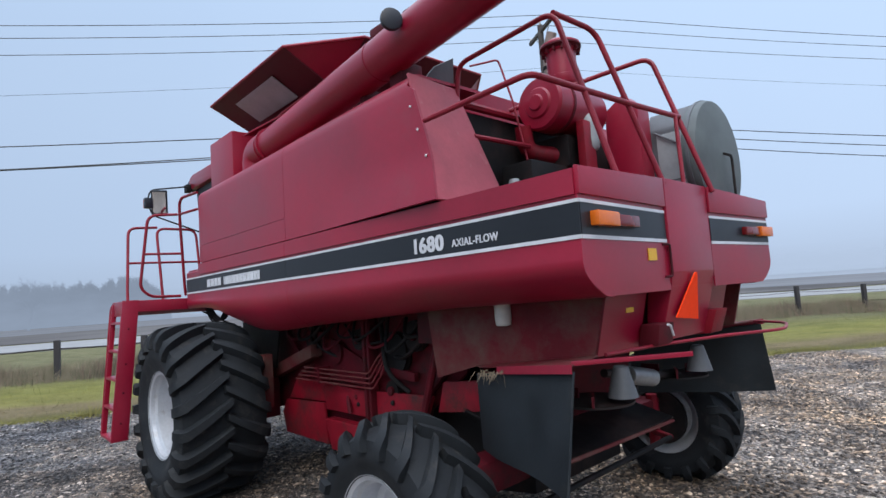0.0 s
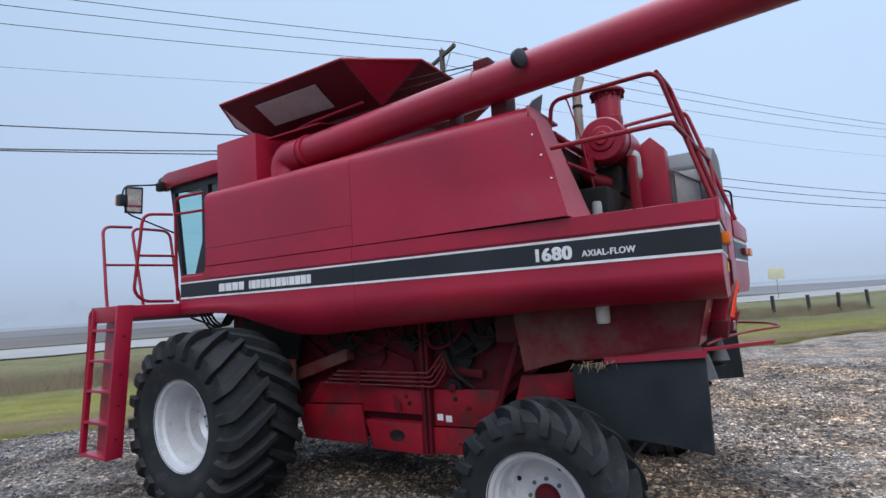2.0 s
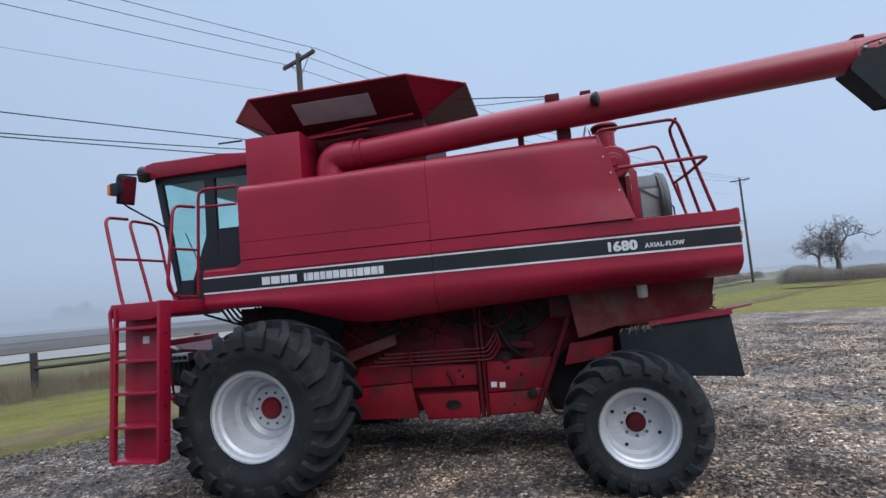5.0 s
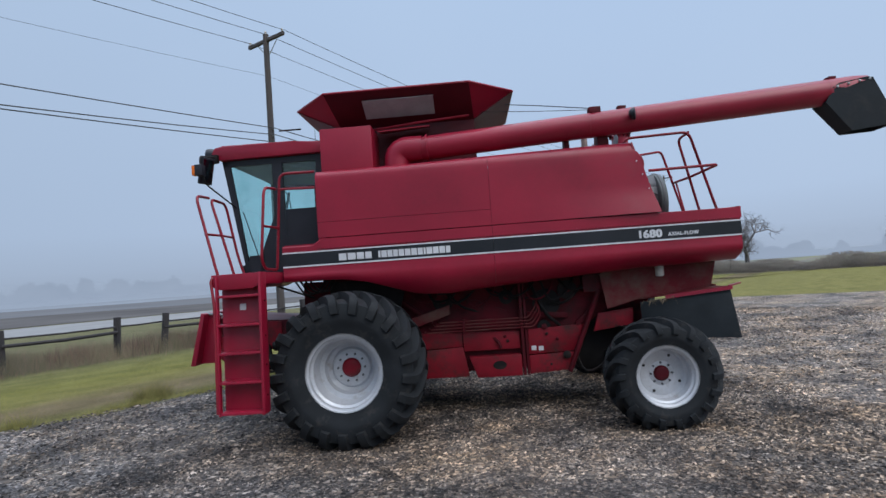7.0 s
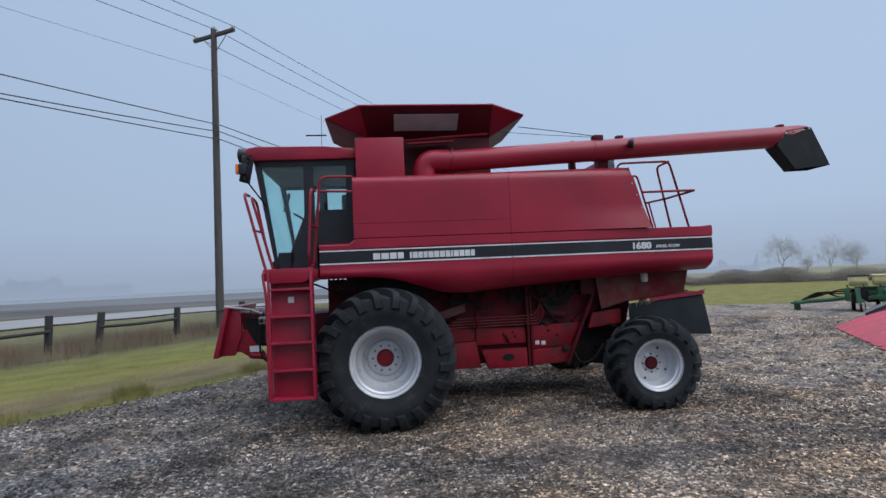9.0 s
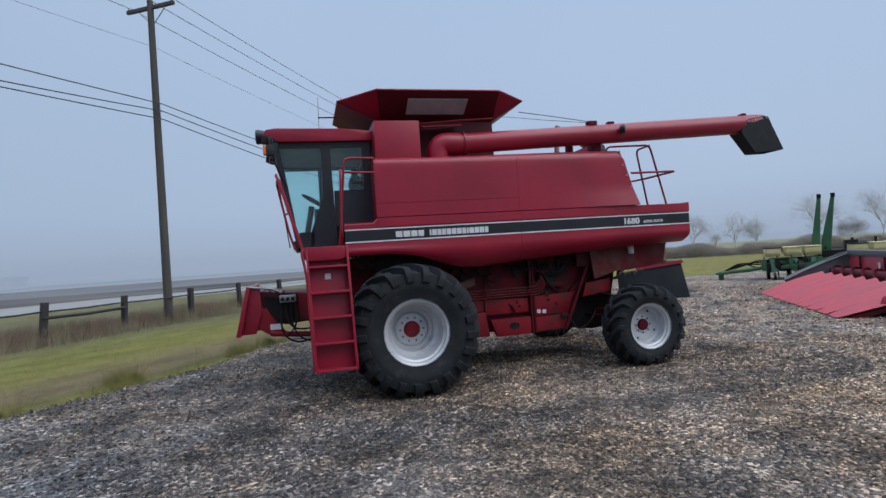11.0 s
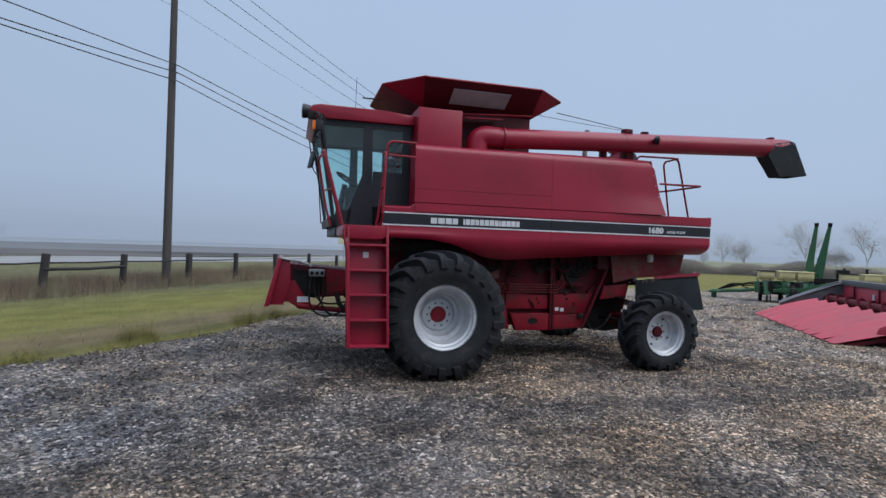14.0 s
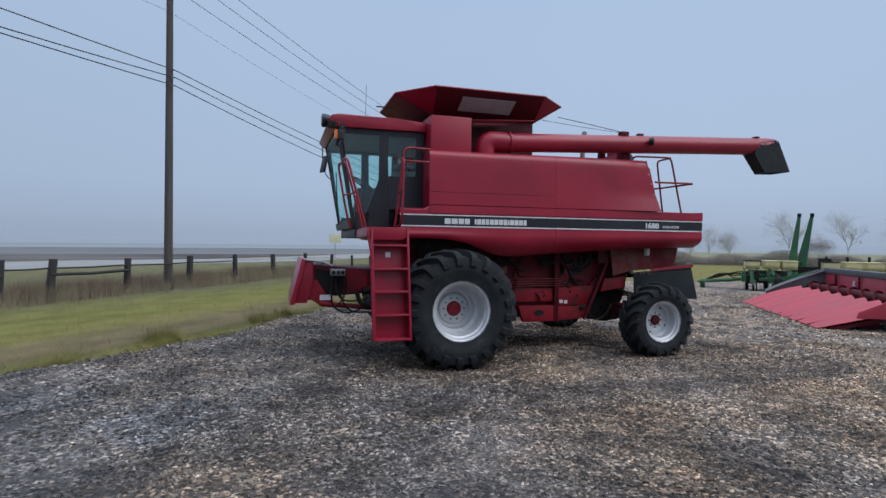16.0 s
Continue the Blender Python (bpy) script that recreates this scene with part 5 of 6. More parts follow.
part("guard_rail", a_tube(((1.345, 1.86, 1.93), (1.375, 1.855, 2.04), (1.585, 1.79, 2.84), (1.60, 1.46, 2.86)), TR, 10, rad=0.10), RED_TUBE, combine)
part("guard_rail", a_tube(((1.335, 1.48, 1.935), (1.375, 1.48, 2.10), (1.575, 1.475, 2.845), (1.62, 0.985, 2.85), (1.50, 0.975, 2.18), (1.43, 0.97, 1.94)), TR, 10, rad=0.11), RED_TUBE, combine)
part("guard_rail", a_tube(((1.478, 1.824, 2.395), (1.456, 1.478, 2.40), (1.54, 0.975, 2.415)), 0.014, 8), RED_TUBE, combine)
part("guard_rail", a_tube(((0.85, 1.42, 1.955), (0.85, 1.74, 1.96), (0.85, 1.845, 2.06), (0.815, 1.76, 2.88), (0.795, 1.45, 2.905)), TR, 10, rad=0.10), RED_TUBE, combine)
part("guard_rail", a_tube(((0.83, 1.80, 2.44), (0.80, 1.42, 2.446)), 0.014, 8), RED_TUBE, combine)
part("guard_rail", a_tube(((0.86, 1.36, 1.96), (0.845, 1.375, 2.03), (0.755, 1.44, 2.88), (0.745, 1.44, 3.085), (0.34, 1.375, 3.09)), TR, 10, rad=0.10), RED_TUBE, combine)
part("guard_rail", a_tube(((0.757, 1.44, 2.90), (0.35, 1.377, 2.90)), 0.015, 8), RED_TUBE, combine)

# ---- feeder house ----
feeder = part("feeder_house", a_prism(((0.45, 1.34), (0.45, 0.96), (1.13, 0.94), (1.62, 0.90), (1.90, 0.98), (1.98, 1.40), (1.56, 1.35), (1.14, 1.31)), -0.58, 0.58, bevel=0.015), RED_INNER, combine, "dark red feeder house with a bright red face plate")
part("face_plate", a_prism(((2.28, 0.80), (2.11, 1.48), (2.06, 1.465), (2.21, 0.80)), -0.80, 0.80, bevel=0.01), RED, feeder)
part("face_flange", a_prism(((2.24, 0.81), (2.08, 1.475), (1.95, 1.45), (1.93, 1.10), (2.03, 0.81)), 0.60, 0.66, bevel=0.01), RED, feeder)
part("side_plate", a_prism(((2.04, 0.84), (1.98, 1.10), (1.88, 1.16), (1.78, 0.98), (1.62, 0.80), (1.79, 0.74), (1.96, 0.86)), 0.585, 0.625, bevel=0.008), RED_LOW, feeder)
part("side_plate", a_prism(((1.44, 1.33), (1.12, 1.29), (1.12, 0.96), (1.44, 0.94)), 0.585, 0.605, bevel=0.006), RED_LOW, feeder)
part("lower_bar", a_tube(((1.84, 0.62, 0.80), (1.60, 0.62, 0.765), (1.0, 0.60, 0.70), (0.5, 0.58, 0.66)), 0.042, 12), RED_LOW, feeder)
part("lift_cylinder", a_tube(((1.62, 0.70, 0.725), (1.05, 0.68, 0.665)), 0.018, 10), STEEL, feeder, "bare steel cylinder rod")
part("lift_cylinder", a_tube(((1.05, 0.68, 0.665), (0.45, 0.66, 0.60)), 0.04, 12), DARK, feeder)
part("drive_sprocket", a_lathe(((0.03, 0.0), (0.15, 0.0), (0.15, 0.03), (0.03, 0.03)), 24, "y", (1.66, 0.60, 1.10)), DARK, feeder)
part("chain_guard", a_prism(((1.90, 1.32), (1.50, 1.24), (1.50, 0.95), (1.72, 0.90), (1.88, 1.02)), 0.585, 0.60), DARK, feeder)
valve = part("valve_block", a_box(1.47, 1.69, 0.62, 0.74, 1.22, 1.32, bevel=0.012), STEEL, feeder, "grey hydraulic valve block")
for x in (1.51, 1.58, 1.65):
    part("valve_port", a_lathe(((0.02, 0.0), (0.026, 0.01), (0.026, 0.03), (0.018, 0.035)), 12, "y", (x, 0.735, 1.27)), DARK, valve)
part("top_bar", a_tube(((2.08, 0.68, 1.465), (1.80, 0.68, 1.425), (1.66, 0.66, 1.36)), 0.016), STEEL, feeder)
for k in range(5):
    x = 1.98 - 0.075 * k
    part("coupling", a_tube(((x, 0.60 + 0.03 * (k % 2), 1.42 - 0.012 * k), (x - 0.05, 0.66, 1.452 - 0.018 * k)), 0.017, 8), STEEL if k % 2 == 0 else OFFWHITE, feeder)
part("decal", a_box(1.68, 1.84, 0.625, 0.632, 0.845, 0.925), WHITE, feeder)
for pts, r in ((((1.66, 0.70, 1.23), (1.69, 0.76, 0.98), (1.66, 0.74, 0.76), (1.48, 0.72, 0.64), (1.22, 0.72, 0.70), (1.14, 0.70, 0.90)), 0.013),
               (((1.60, 0.70, 1.23), (1.62, 0.74, 1.02), (1.52, 0.74, 0.84), (1.30, 0.72, 0.83), (1.10, 0.70, 0.88)), 0.013),
               (((1.50, 0.70, 1.23), (1.46, 0.72, 1.04), (1.50, 0.72, 0.86), (1.62, 0.70, 0.74)), 0.012),
               (((1.54, 0.70, 1.23), (1.55, 0.73, 0.90), (1.40, 0.73, 0.66), (1.05, 0.71, 0.66)), 0.012),
               (((1.30, 0.66, 1.0), (1.24, 0.70, 0.78), (1.05, 0.70, 0.74)), 0.035)):
    part("hose", a_tube(pts, r, 8, rad=0.16), DARK, feeder)
part("drive_shaft", a_tube(((0.95, 0.70, 1.02), (1.20, 0.70, 0.98)), 0.06, 14), DARK, feeder)


# ---- lettering on the stripe ----
def lettering(text, x, z, size, weight=0.0, stretch=1.0, bold=0.0):
    cu = bpy.data.curves.new("lettering", "FONT")
    cu.body, cu.size, cu.extrude, cu.offset, cu.space_character = text, size, 0.001, weight, 1.10 if bold else 1.0
    tmp = bpy.data.objects.new("lettering", cu)
    scene.collection.objects.link(tmp)
    me = bpy.data.meshes.new_from_object(tmp.evaluated_get(bpy.context.evaluated_depsgraph_get()))
    bpy.data.objects.remove(tmp)
    bm = bmesh.new()
    for k in (-1, 0, 1):
        bm.from_mesh(me)
        bmesh.ops.translate(bm, verts=bm.verts[-len(me.vertices):], vec=(k * bold, 0, 0.0006 * k))
    bm.to_mesh(me)
    bm.free()
    me.materials.append(WHITE)
    ob = new("lettering", me)
    ob.parent = combine
    ob.matrix_basis = Matrix(((-stretch, 0, 0, x), (0, 0, 1, 1.3765), (0, 1, 0, z), (0, 0, 0, 1)))
    return ob


lettering("1", -3.362, 2.012, 0.124, 0.0016, 1.25, 0.0026)
lettering("680", -3.435, 2.012, 0.124, 0.0028, 1.06, 0.0045)
lettering("AXIAL-FLOW", -3.715, 2.018, 0.058, 0.0010, 0.92, 0.0014)
for x0, x1, widths in ((0.105, -0.285, (1, 1.05, 0.95, 0.85)), (-0.365, -1.215, (0.4, 1, 0.9, 0.85, 1, 1, 1.05, 0.9, 0.4, 1.05, 1, 1.05, 0.8))):
    unit = (x0 - x1) / (sum(widths) + 0.16 * (len(widths) - 1))
    at = x0
    for w in widths:
        part("name_block", a_box(at - unit * w, at, 1.3745, 1.377, 2.012, 2.092), WHITE, combine)
        at -= unit * (w + 0.16)

# ---- rail fence along the road ----
def rail_fence():
    f = thing("fence", pose(0, 0, 0), "weathered dark wooden post-and-rail fence along the verge", "fence", kind="")
    rng = random.Random(4)
    xs = [-20.0, -17.2, -14.5, -11.86, -9.37, -6.66, -3.85, -0.99, 0.48, 3.3, 6.39, 9.43, 12.65, 15.95, 19.4, 22.7, 26.2, 29.7, 33.0, 36.6, 40.6, 44.7, 49.0]
    posts = [(x, fence_y(x) + rng.uniform(-0.04, 0.04), rng.uniform(1.10, 1.16)) for x in xs]
    for x, y, h in posts:
        w = rng.uniform(0.075, 0.09)
        part("post", a_box(-w, w, -w, w, -0.2, h, bevel=0.015), POST_WOOD, f, mat4=pose(x, y, float(land(x, y)), rng.uniform(-2, 2), 4.5 if x == 0.48 else rng.uniform(-2, 2), rng.uniform(0, 30)))
    for (xa, ya, ha), (xb, yb, hb) in zip(posts, posts[1:]):
        ga, gb = float(land(xa, ya)), float(land(xb, yb))
        za, zb = ga + 0.86 + rng.uniform(-0.02, 0.02), gb + 0.86 + rng.uniform(-0.02, 0.02)
        part("rail", a_tube(((xa, ya - 0.02, za), ((xa + xb) / 2, (ya + yb) / 2 - 0.02, (za + zb) / 2 - 0.02), (xb, yb - 0.02, zb)), 0.026 if xa < 9 else 0.008, 7), POST_WOOD, f)
        if xa in (-3.85, 0.48):
            part("rail", a_tube(((xa, ya - 0.10, 0.68), ((xa + xb) / 2, (ya + yb) / 2 - 0.10, 0.655), (xb, yb - 0.10, 0.69)), 0.050, 8), POST_WOOD, f, "thick lower rail")


rail_fence()

# ---- power line ----
U = Vector((1, 0.2, 0)).normalized()
N = Vector((-U.y, U.x, 0))


def power_pole(x, y, h, label):
    p = thing("utility_pole", pose(x, y, 0), label, "utility pole", "poles of the power line")
    part("shaft", a_tube(((0, 0, -0.3), (0, 0, h * 0.5), (0, 0, h)), 0.165, 14, r_end=0.115), POLE_WOOD, p)
    arm = part("crossarm", a_box(-0.06, 0.06, -1.12, 1.12, h - 0.34, h - 0.20, bevel=0.01), POLE_WOOD, p, mat4=pose(0, 0, 0, 0, 0, 11.3))
    part("arm_brace", a_tube(((0.08, 0.0, h - 0.95), (0.08, 0.6, h - 0.34)), 0.02, 6), STEEL, p, mat4=pose(0, 0, 0, 0, 0, 11.3))
    part("arm_brace", a_tube(((0.08, 0.0, h - 0.95), (0.08, -0.6, h - 0.34)), 0.02, 6), STEEL, p, mat4=pose(0, 0, 0, 0, 0, 11.3))
    for yy in (-1.03, 0.0, 1.03):
        part("insulator", a_lathe(((0.03, 0.0), (0.055, 0.04), (0.03, 0.07), (0.055, 0.10), (0.03, 0.15)), 12, "z", (0, yy, h - 0.20 + (0.2 if yy == 0 else 0))), OFFWHITE, arm)
    for z in (8.40, 8.10, 7.80):
        part("cable_bracket", a_tube(((0, 0, z), (0, -0.26, z)), 0.025, 6), STEEL, p)
    return p


power_pole(5.42, 20.82, 12.50, "tall weathered wooden utility pole with one crossarm")
power_pole(68.0, 29.4, 13.0, "distant wooden utility pole with one crossarm")
power_pole(-64.0, 6.9, 12.7, "wooden utility pole with one crossarm beside the road")


def cable(a, b, sag, r):
    pts = []
    for k in range(33):
        s = k / 32
        p = Vector(a).lerp(Vector(b), s)
        p.z -= 4 * sag * s * (1 - s)
        pts.append(p)
    return tagged(part("overhead_cable", a_tube(pts, r, 5), WIRE), "sagging black overhead cable strung between poles", "cable", "cables of the power line")


PA, PB, PC = Vector((5.42, 20.82, 0)), Vector((68.0, 29.4, 0)), Vector((-64.0, 6.9, 0))
UP = Vector((0, 0, 1))
for off, lift in ((-1.03, 0.0), (0.0, 0.1), (1.03, 0.0)):
    o = N * off
    cable(PA + o + UP * (12.43 + lift), PB + o + UP * (12.86 + lift), 1.2, 0.013)
    cable(PC + o + UP * (12.6 + lift), PA + o + UP * (12.41 + lift), 1.74, 0.013)
o = N * -0.26
for za, zb, sb, zc, sc in ((8.40, 7.55, 0.99, 8.23, 1.17), (8.12, 7.40, 1.25, 9.2, 2.19), (7.80, 7.27, 1.53, 7.55, 1.36)):
    cable(PA + o + UP * za, PB + o + UP * zb, sb, 0.019)
    cable(PC + o + UP * zc, PA + o + UP * za, sc, 0.019)
cable(PA + UP * 10.7, PB + UP * 11.0, 1.2, 0.006)
cable(PC + UP * 10.8, PA + UP * 10.7, 1.9, 0.006)


# ---- yellow road sign across the road ----
def road_sign(x, y, yaw):
    sgn = thing("road_sign", pose(x, y, 0, 0, 0, yaw), "faded yellow rectangular road sign on a post", "road sign")
    part("post", a_box(-0.04, 0.04, -0.04, 0.04, -0.2, 2.7, bevel=0.005), STEEL, sgn)
    part("sign_panel", a_box(-0.75, 0.75, -0.06, -0.045, 1.75, 2.9, bevel=0.01), SIGN_Y, sgn)


road_sign(48.4, 44.0, -48)
road_sign(-31.0, 38.0, 25)


# ---- corn header lying on the yard ----
def corn_header():
    yaw = math.degrees(math.atan2(-0.17, -0.985))
    h = thing("corn_header", pose(10.05, 0.66, -0.03, 0, 0, yaw), "sun-faded red corn header resting on the gravel", "corn header")
    # x runs along the width, +y is ahead of the tips (so the body lies at negative depth)
    B = 1.0  # depth direction in the local frame
    W = 5.2
    rows = 9
    pitch = W / (rows - 1)
    for k in range(rows):
        c = pitch * k
        sect = []
        for j in range(11):
            u = j / 10
            w = pitch * 0.5 * (0.62 + 0.26 * min(1, u * 2.5) ** 0.8)
            z = 0.02 + 0.42 * u ** 0.95
            hgt = 0.02 + 0.13 * math.sin(min(1.0, u * 1.2) * math.pi * 0.5)
            sect.append([(c - w * q, B * 1.62 * u + 0.10 * abs(q) ** 1.5 * (1 - u) ** 2, z - 0.02 * abs(q) + hgt * (0.5 + 0.5 * math.cos(math.pi * q))) for q in (-1, -0.85, -0.6, -0.3, 0, 0.3, 0.6, 0.85, 1)])
        part("snout", a_sheet(sect, 0.012), HEADER_RED, h)
    # apron in the darkened red, which paints shade into the valleys between snouts
    part("apron", a_prism(((0.30, 0.02), (1.6, 0.36), (1.6, 0.26), (0.45, -0.02)), -0.25, W + 0.25, "x"), RED_DARK, h)
    part("floor_pan", a_prism(((1.15, 0.26), (2.35, 0.24), (2.45, 0.36), (1.6, 0.44)), -0.3, W + 0.3, "x"), RED_INNER, h)
    part("back_sheet", a_prism(((2.36, 0.28), (2.50, 0.28), (2.52, 0.98), (2.40, 0.98)), -0.3, W + 0.3, "x", 0.01), HEADER_RED, h)
    part("back_beam", a_box(-0.35, W + 0.35, 2.36, 2.60, 0.98, 1.14, bevel=0.02), GREY_SHEET, h)
    part("cross_auger", a_tube(((-0.25, 1.98, 0.56), (W + 0.25, 1.98, 0.56)), 0.12, 20), RED_DARK, h)
    fl = bmesh.new()
    rows_f = []
    for k in range(161):
        a = k * 0.35
        x = -0.2 + (W + 0.4) * k / 160
        rows_f.append([(x, 1.98 + r * math.cos(a), 0.56 + r * math.sin(a)) for r in (0.115, 0.185)])
    sheet(fl, rows_f, 0.008)
    part("auger_flight", fl, RED_DARK, h)
    for x in (-0.38, W + 0.35):
        part("end_sheet", a_prism(((0.75, 0.26), (2.55, 0.26), (2.55, 1.10), (2.2, 1.08), (1.5, 0.72), (0.8, 0.40)), x, x + 0.04, "x", 0.008), GREY_SHEET if x < 0 else HEADER_RED, h)
    top = [[(lerp(-0.42, -0.30, v), lerp(0.75, 2.4, u), lerp(0.40, 1.10, u ** 0.9) - 0.06 * v) for v in (0, 0.5, 1)] for u in (0, 0.25, 0.5, 0.75, 1)]
    part("end_cover", a_sheet(top, 0.02), GREY_SHEET, h)
    for k in range(4):
        x = 0.5 + k * 1.4
        part("back_rib", a_box(x - 0.02, x + 0.02, 2.33, 2.37, 0.36, 0.98), RED_INNER, h)
    part("decal", a_box(1.6, 1.68, 2.33, 2.357, 0.66, 0.84), WHITE, h)
    for x in (0.2, W - 0.2):
        part("stand", a_box(x - 0.08, x + 0.08, 2.2, 2.4, -0.02, 0.32), RED_DARK, h)
        part("skid", a_box(x - 0.08, x + 0.08, 1.0, 1.4, -0.02, 0.34), RED_DARK, h)


corn_header()


# ---- row planter ----
def planter():
    p = thing("row_planter", pose(17.1, -1.6, -0.04), "green row planter with faded yellow seed boxes, markers folded up", "planter")
    part("toolbar", a_box(-0.1, 0.1, -5.2, 1.5, 0.62, 0.80, bevel=0.01), GREEN, p)
    part("toolbar", a_box(-1.0, -0.85, -5.2, 1.5, 0.55, 0.68, bevel=0.01), GREEN, p)
    for k, y in enumerate((1.42, 0.74, 0.12, -1.25, -1.95, -2.65, -3.35, -4.05)):
        u = part("row_unit", a_prism(((-1.3, 0.30), (-0.2, 0.28), (0.1, 0.62), (-0.3, 0.82), (-1.1, 0.80)), y - 0.10, y + 0.10, bevel=0.02), GREEN, p)
        part("gauge_wheel", a_lathe(((0.06, -0.05), (0.19, -0.055), (0.20, 0.0), (0.19, 0.055), (0.06, 0.05)), 20, "y", (-0.62, y + 0.17, 0.18)), DARK, u)
        part("press_wheel", a_lathe(((0.04, -0.03), (0.15, -0.03), (0.15, 0.03), (0.04, 0.03)), 18, "y", (-1.35, y, 0.14)), DARK, u)
        bx = part("seed_box", a_prism(((-1.05, 0.86), (-0.30, 0.86), (-0.22, 1.0), (-0.22, 1.19), (-1.12, 1.19), (-1.12, 1.0)), y - 0.26, y + 0.26, bevel=0.03), PALE_YELLOW, p, "faded yellow seed box")
        part("lid", a_box(-1.14, -0.20, y - 0.285, y + 0.285, 1.19, 1.225, bevel=0.01), PALE_YELLOW if k % 3 else DARK, bx)
    for y, ty, wid in ((-0.04, -0.28, 0.14), (-0.36, -0.72, 0.17)):
        rows = [[(-0.3 + w * 0.4, lerp(y, ty, v) + w, lerp(1.0, 3.08, v)) for w in (-lerp(wid, 0.05, v), 0, lerp(wid, 0.05, v))] for v in (0, 0.25, 0.5, 0.75, 1)]
        arm = part("marker_arm", a_sheet(rows, 0.07), GREEN, p, "raised green marker arm")
        part("marker_tip", a_box(-0.36, -0.22, ty - 0.075, ty + 0.06, 3.02, 3.17, bevel=0.02), DARK, arm)
        part("marker_link", a_tube(((-0.3, y, 1.05), (-0.2, lerp(y, ty, 0.3) - 0.1, 1.6)), 0.025, 6), DARK, arm)
    for k, y in enumerate((1.5, 1.1, 0.65, 0.2, -0.3, -0.9, -1.5)):
        top = 0.62 + 0.10 * (k % 3)
        part("drive_case", a_prism(((-1.15 + 0.07 * (k % 2), 0.30), (-0.3, 0.22 + 0.06 * (k % 3)), (-0.2, top - 0.08), (-0.95, top)), y - 0.14, y + 0.13, bevel=0.03), DARK, p)
        part("row_disc", a_lathe(((0.02, -0.015), (0.21, -0.006), (0.21, 0.006), (0.02, 0.015)), 22, "y", (-1.28, y - 0.2, 0.20)), DARK, p)
    part("carry_frame", a_box(-0.6, 0.6, -1.1, -0.1, 0.45, 1.0, bevel=0.03), DARK, p)
    part("side_frame", a_prism(((1.2, 0.52), (0.2, 0.62), (-0.9, 0.95), (-0.9, 0.80), (0.2, 0.45), (1.2, 0.40)), -1.30, -1.22, "x", 0.01), GREEN, p)
    for y in (0.75, 0.05, -0.7, -3.2):
        part("transport_wheel", a_lathe(((0.12, -0.11), (0.32, -0.12), (0.37, -0.07), (0.37, 0.07), (0.32, 0.12), (0.12, 0.11)), 26, "y", (-1.0, y - 0.2, 0.36)), DARK, p, "black transport tyre")
    rng = random.Random(9)
    for k in range(12):
        y = 1.75 - 0.45 * k
        part("chain_case", a_box(-1.25, -1.0, y - 0.08, y + 0.08, 0.35, 0.80, bevel=0.02), DARK if k % 2 else GREEN, p)
        part("hose", a_tube(((-1.1, y, 0.9), (-1.3, y - 0.1, 0.62), (-1.15, y - 0.25, 0.40)), 0.022, 6, rad=0.12), DARK, p)
    part("tongue", a_tube(((-0.6, 1.4, 0.50), (-0.4, 2.2, 0.36), (-0.3, 3.3, 0.27)), 0.07, 8), GREEN, p)
    part("tongue", a_tube(((0.1, 1.3, 0.46), (-0.2, 3.25, 0.27)), 0.05, 8), GREEN, p)
    part("hitch_jack", a_box(-0.36, -0.22, 3.15, 3.35, -0.01, 0.34, bevel=0.01), GREEN, p)
    part("hitch_plate", a_box(-0.5, -0.1, 3.0, 3.45, 0.22, 0.30, bevel=0.01), GREEN, p)
    for k in range(5):
        part("hose", a_tube(((-0.5, 1.2, 0.7), (-0.4 + 0.05 * k, 1.9, 0.66 - 0.07 * k + rng.uniform(0, 0.2)), (-0.3, 2.5, 0.5 + 0.05 * k), (-0.3, 3.1, 0.36)), 0.024, 6, rad=0.3), DARK, p)
    for y in (-1.2, -1.9, -2.6):
        part("upright", a_box(-0.45, -0.37, y - 0.04, y + 0.04, 1.0, 1.42), DARK, p)
    part("control_box", a_box(-0.6, -0.25, -1.35, -0.95, 1.0, 1.35, bevel=0.03), DARK, p)


planter()


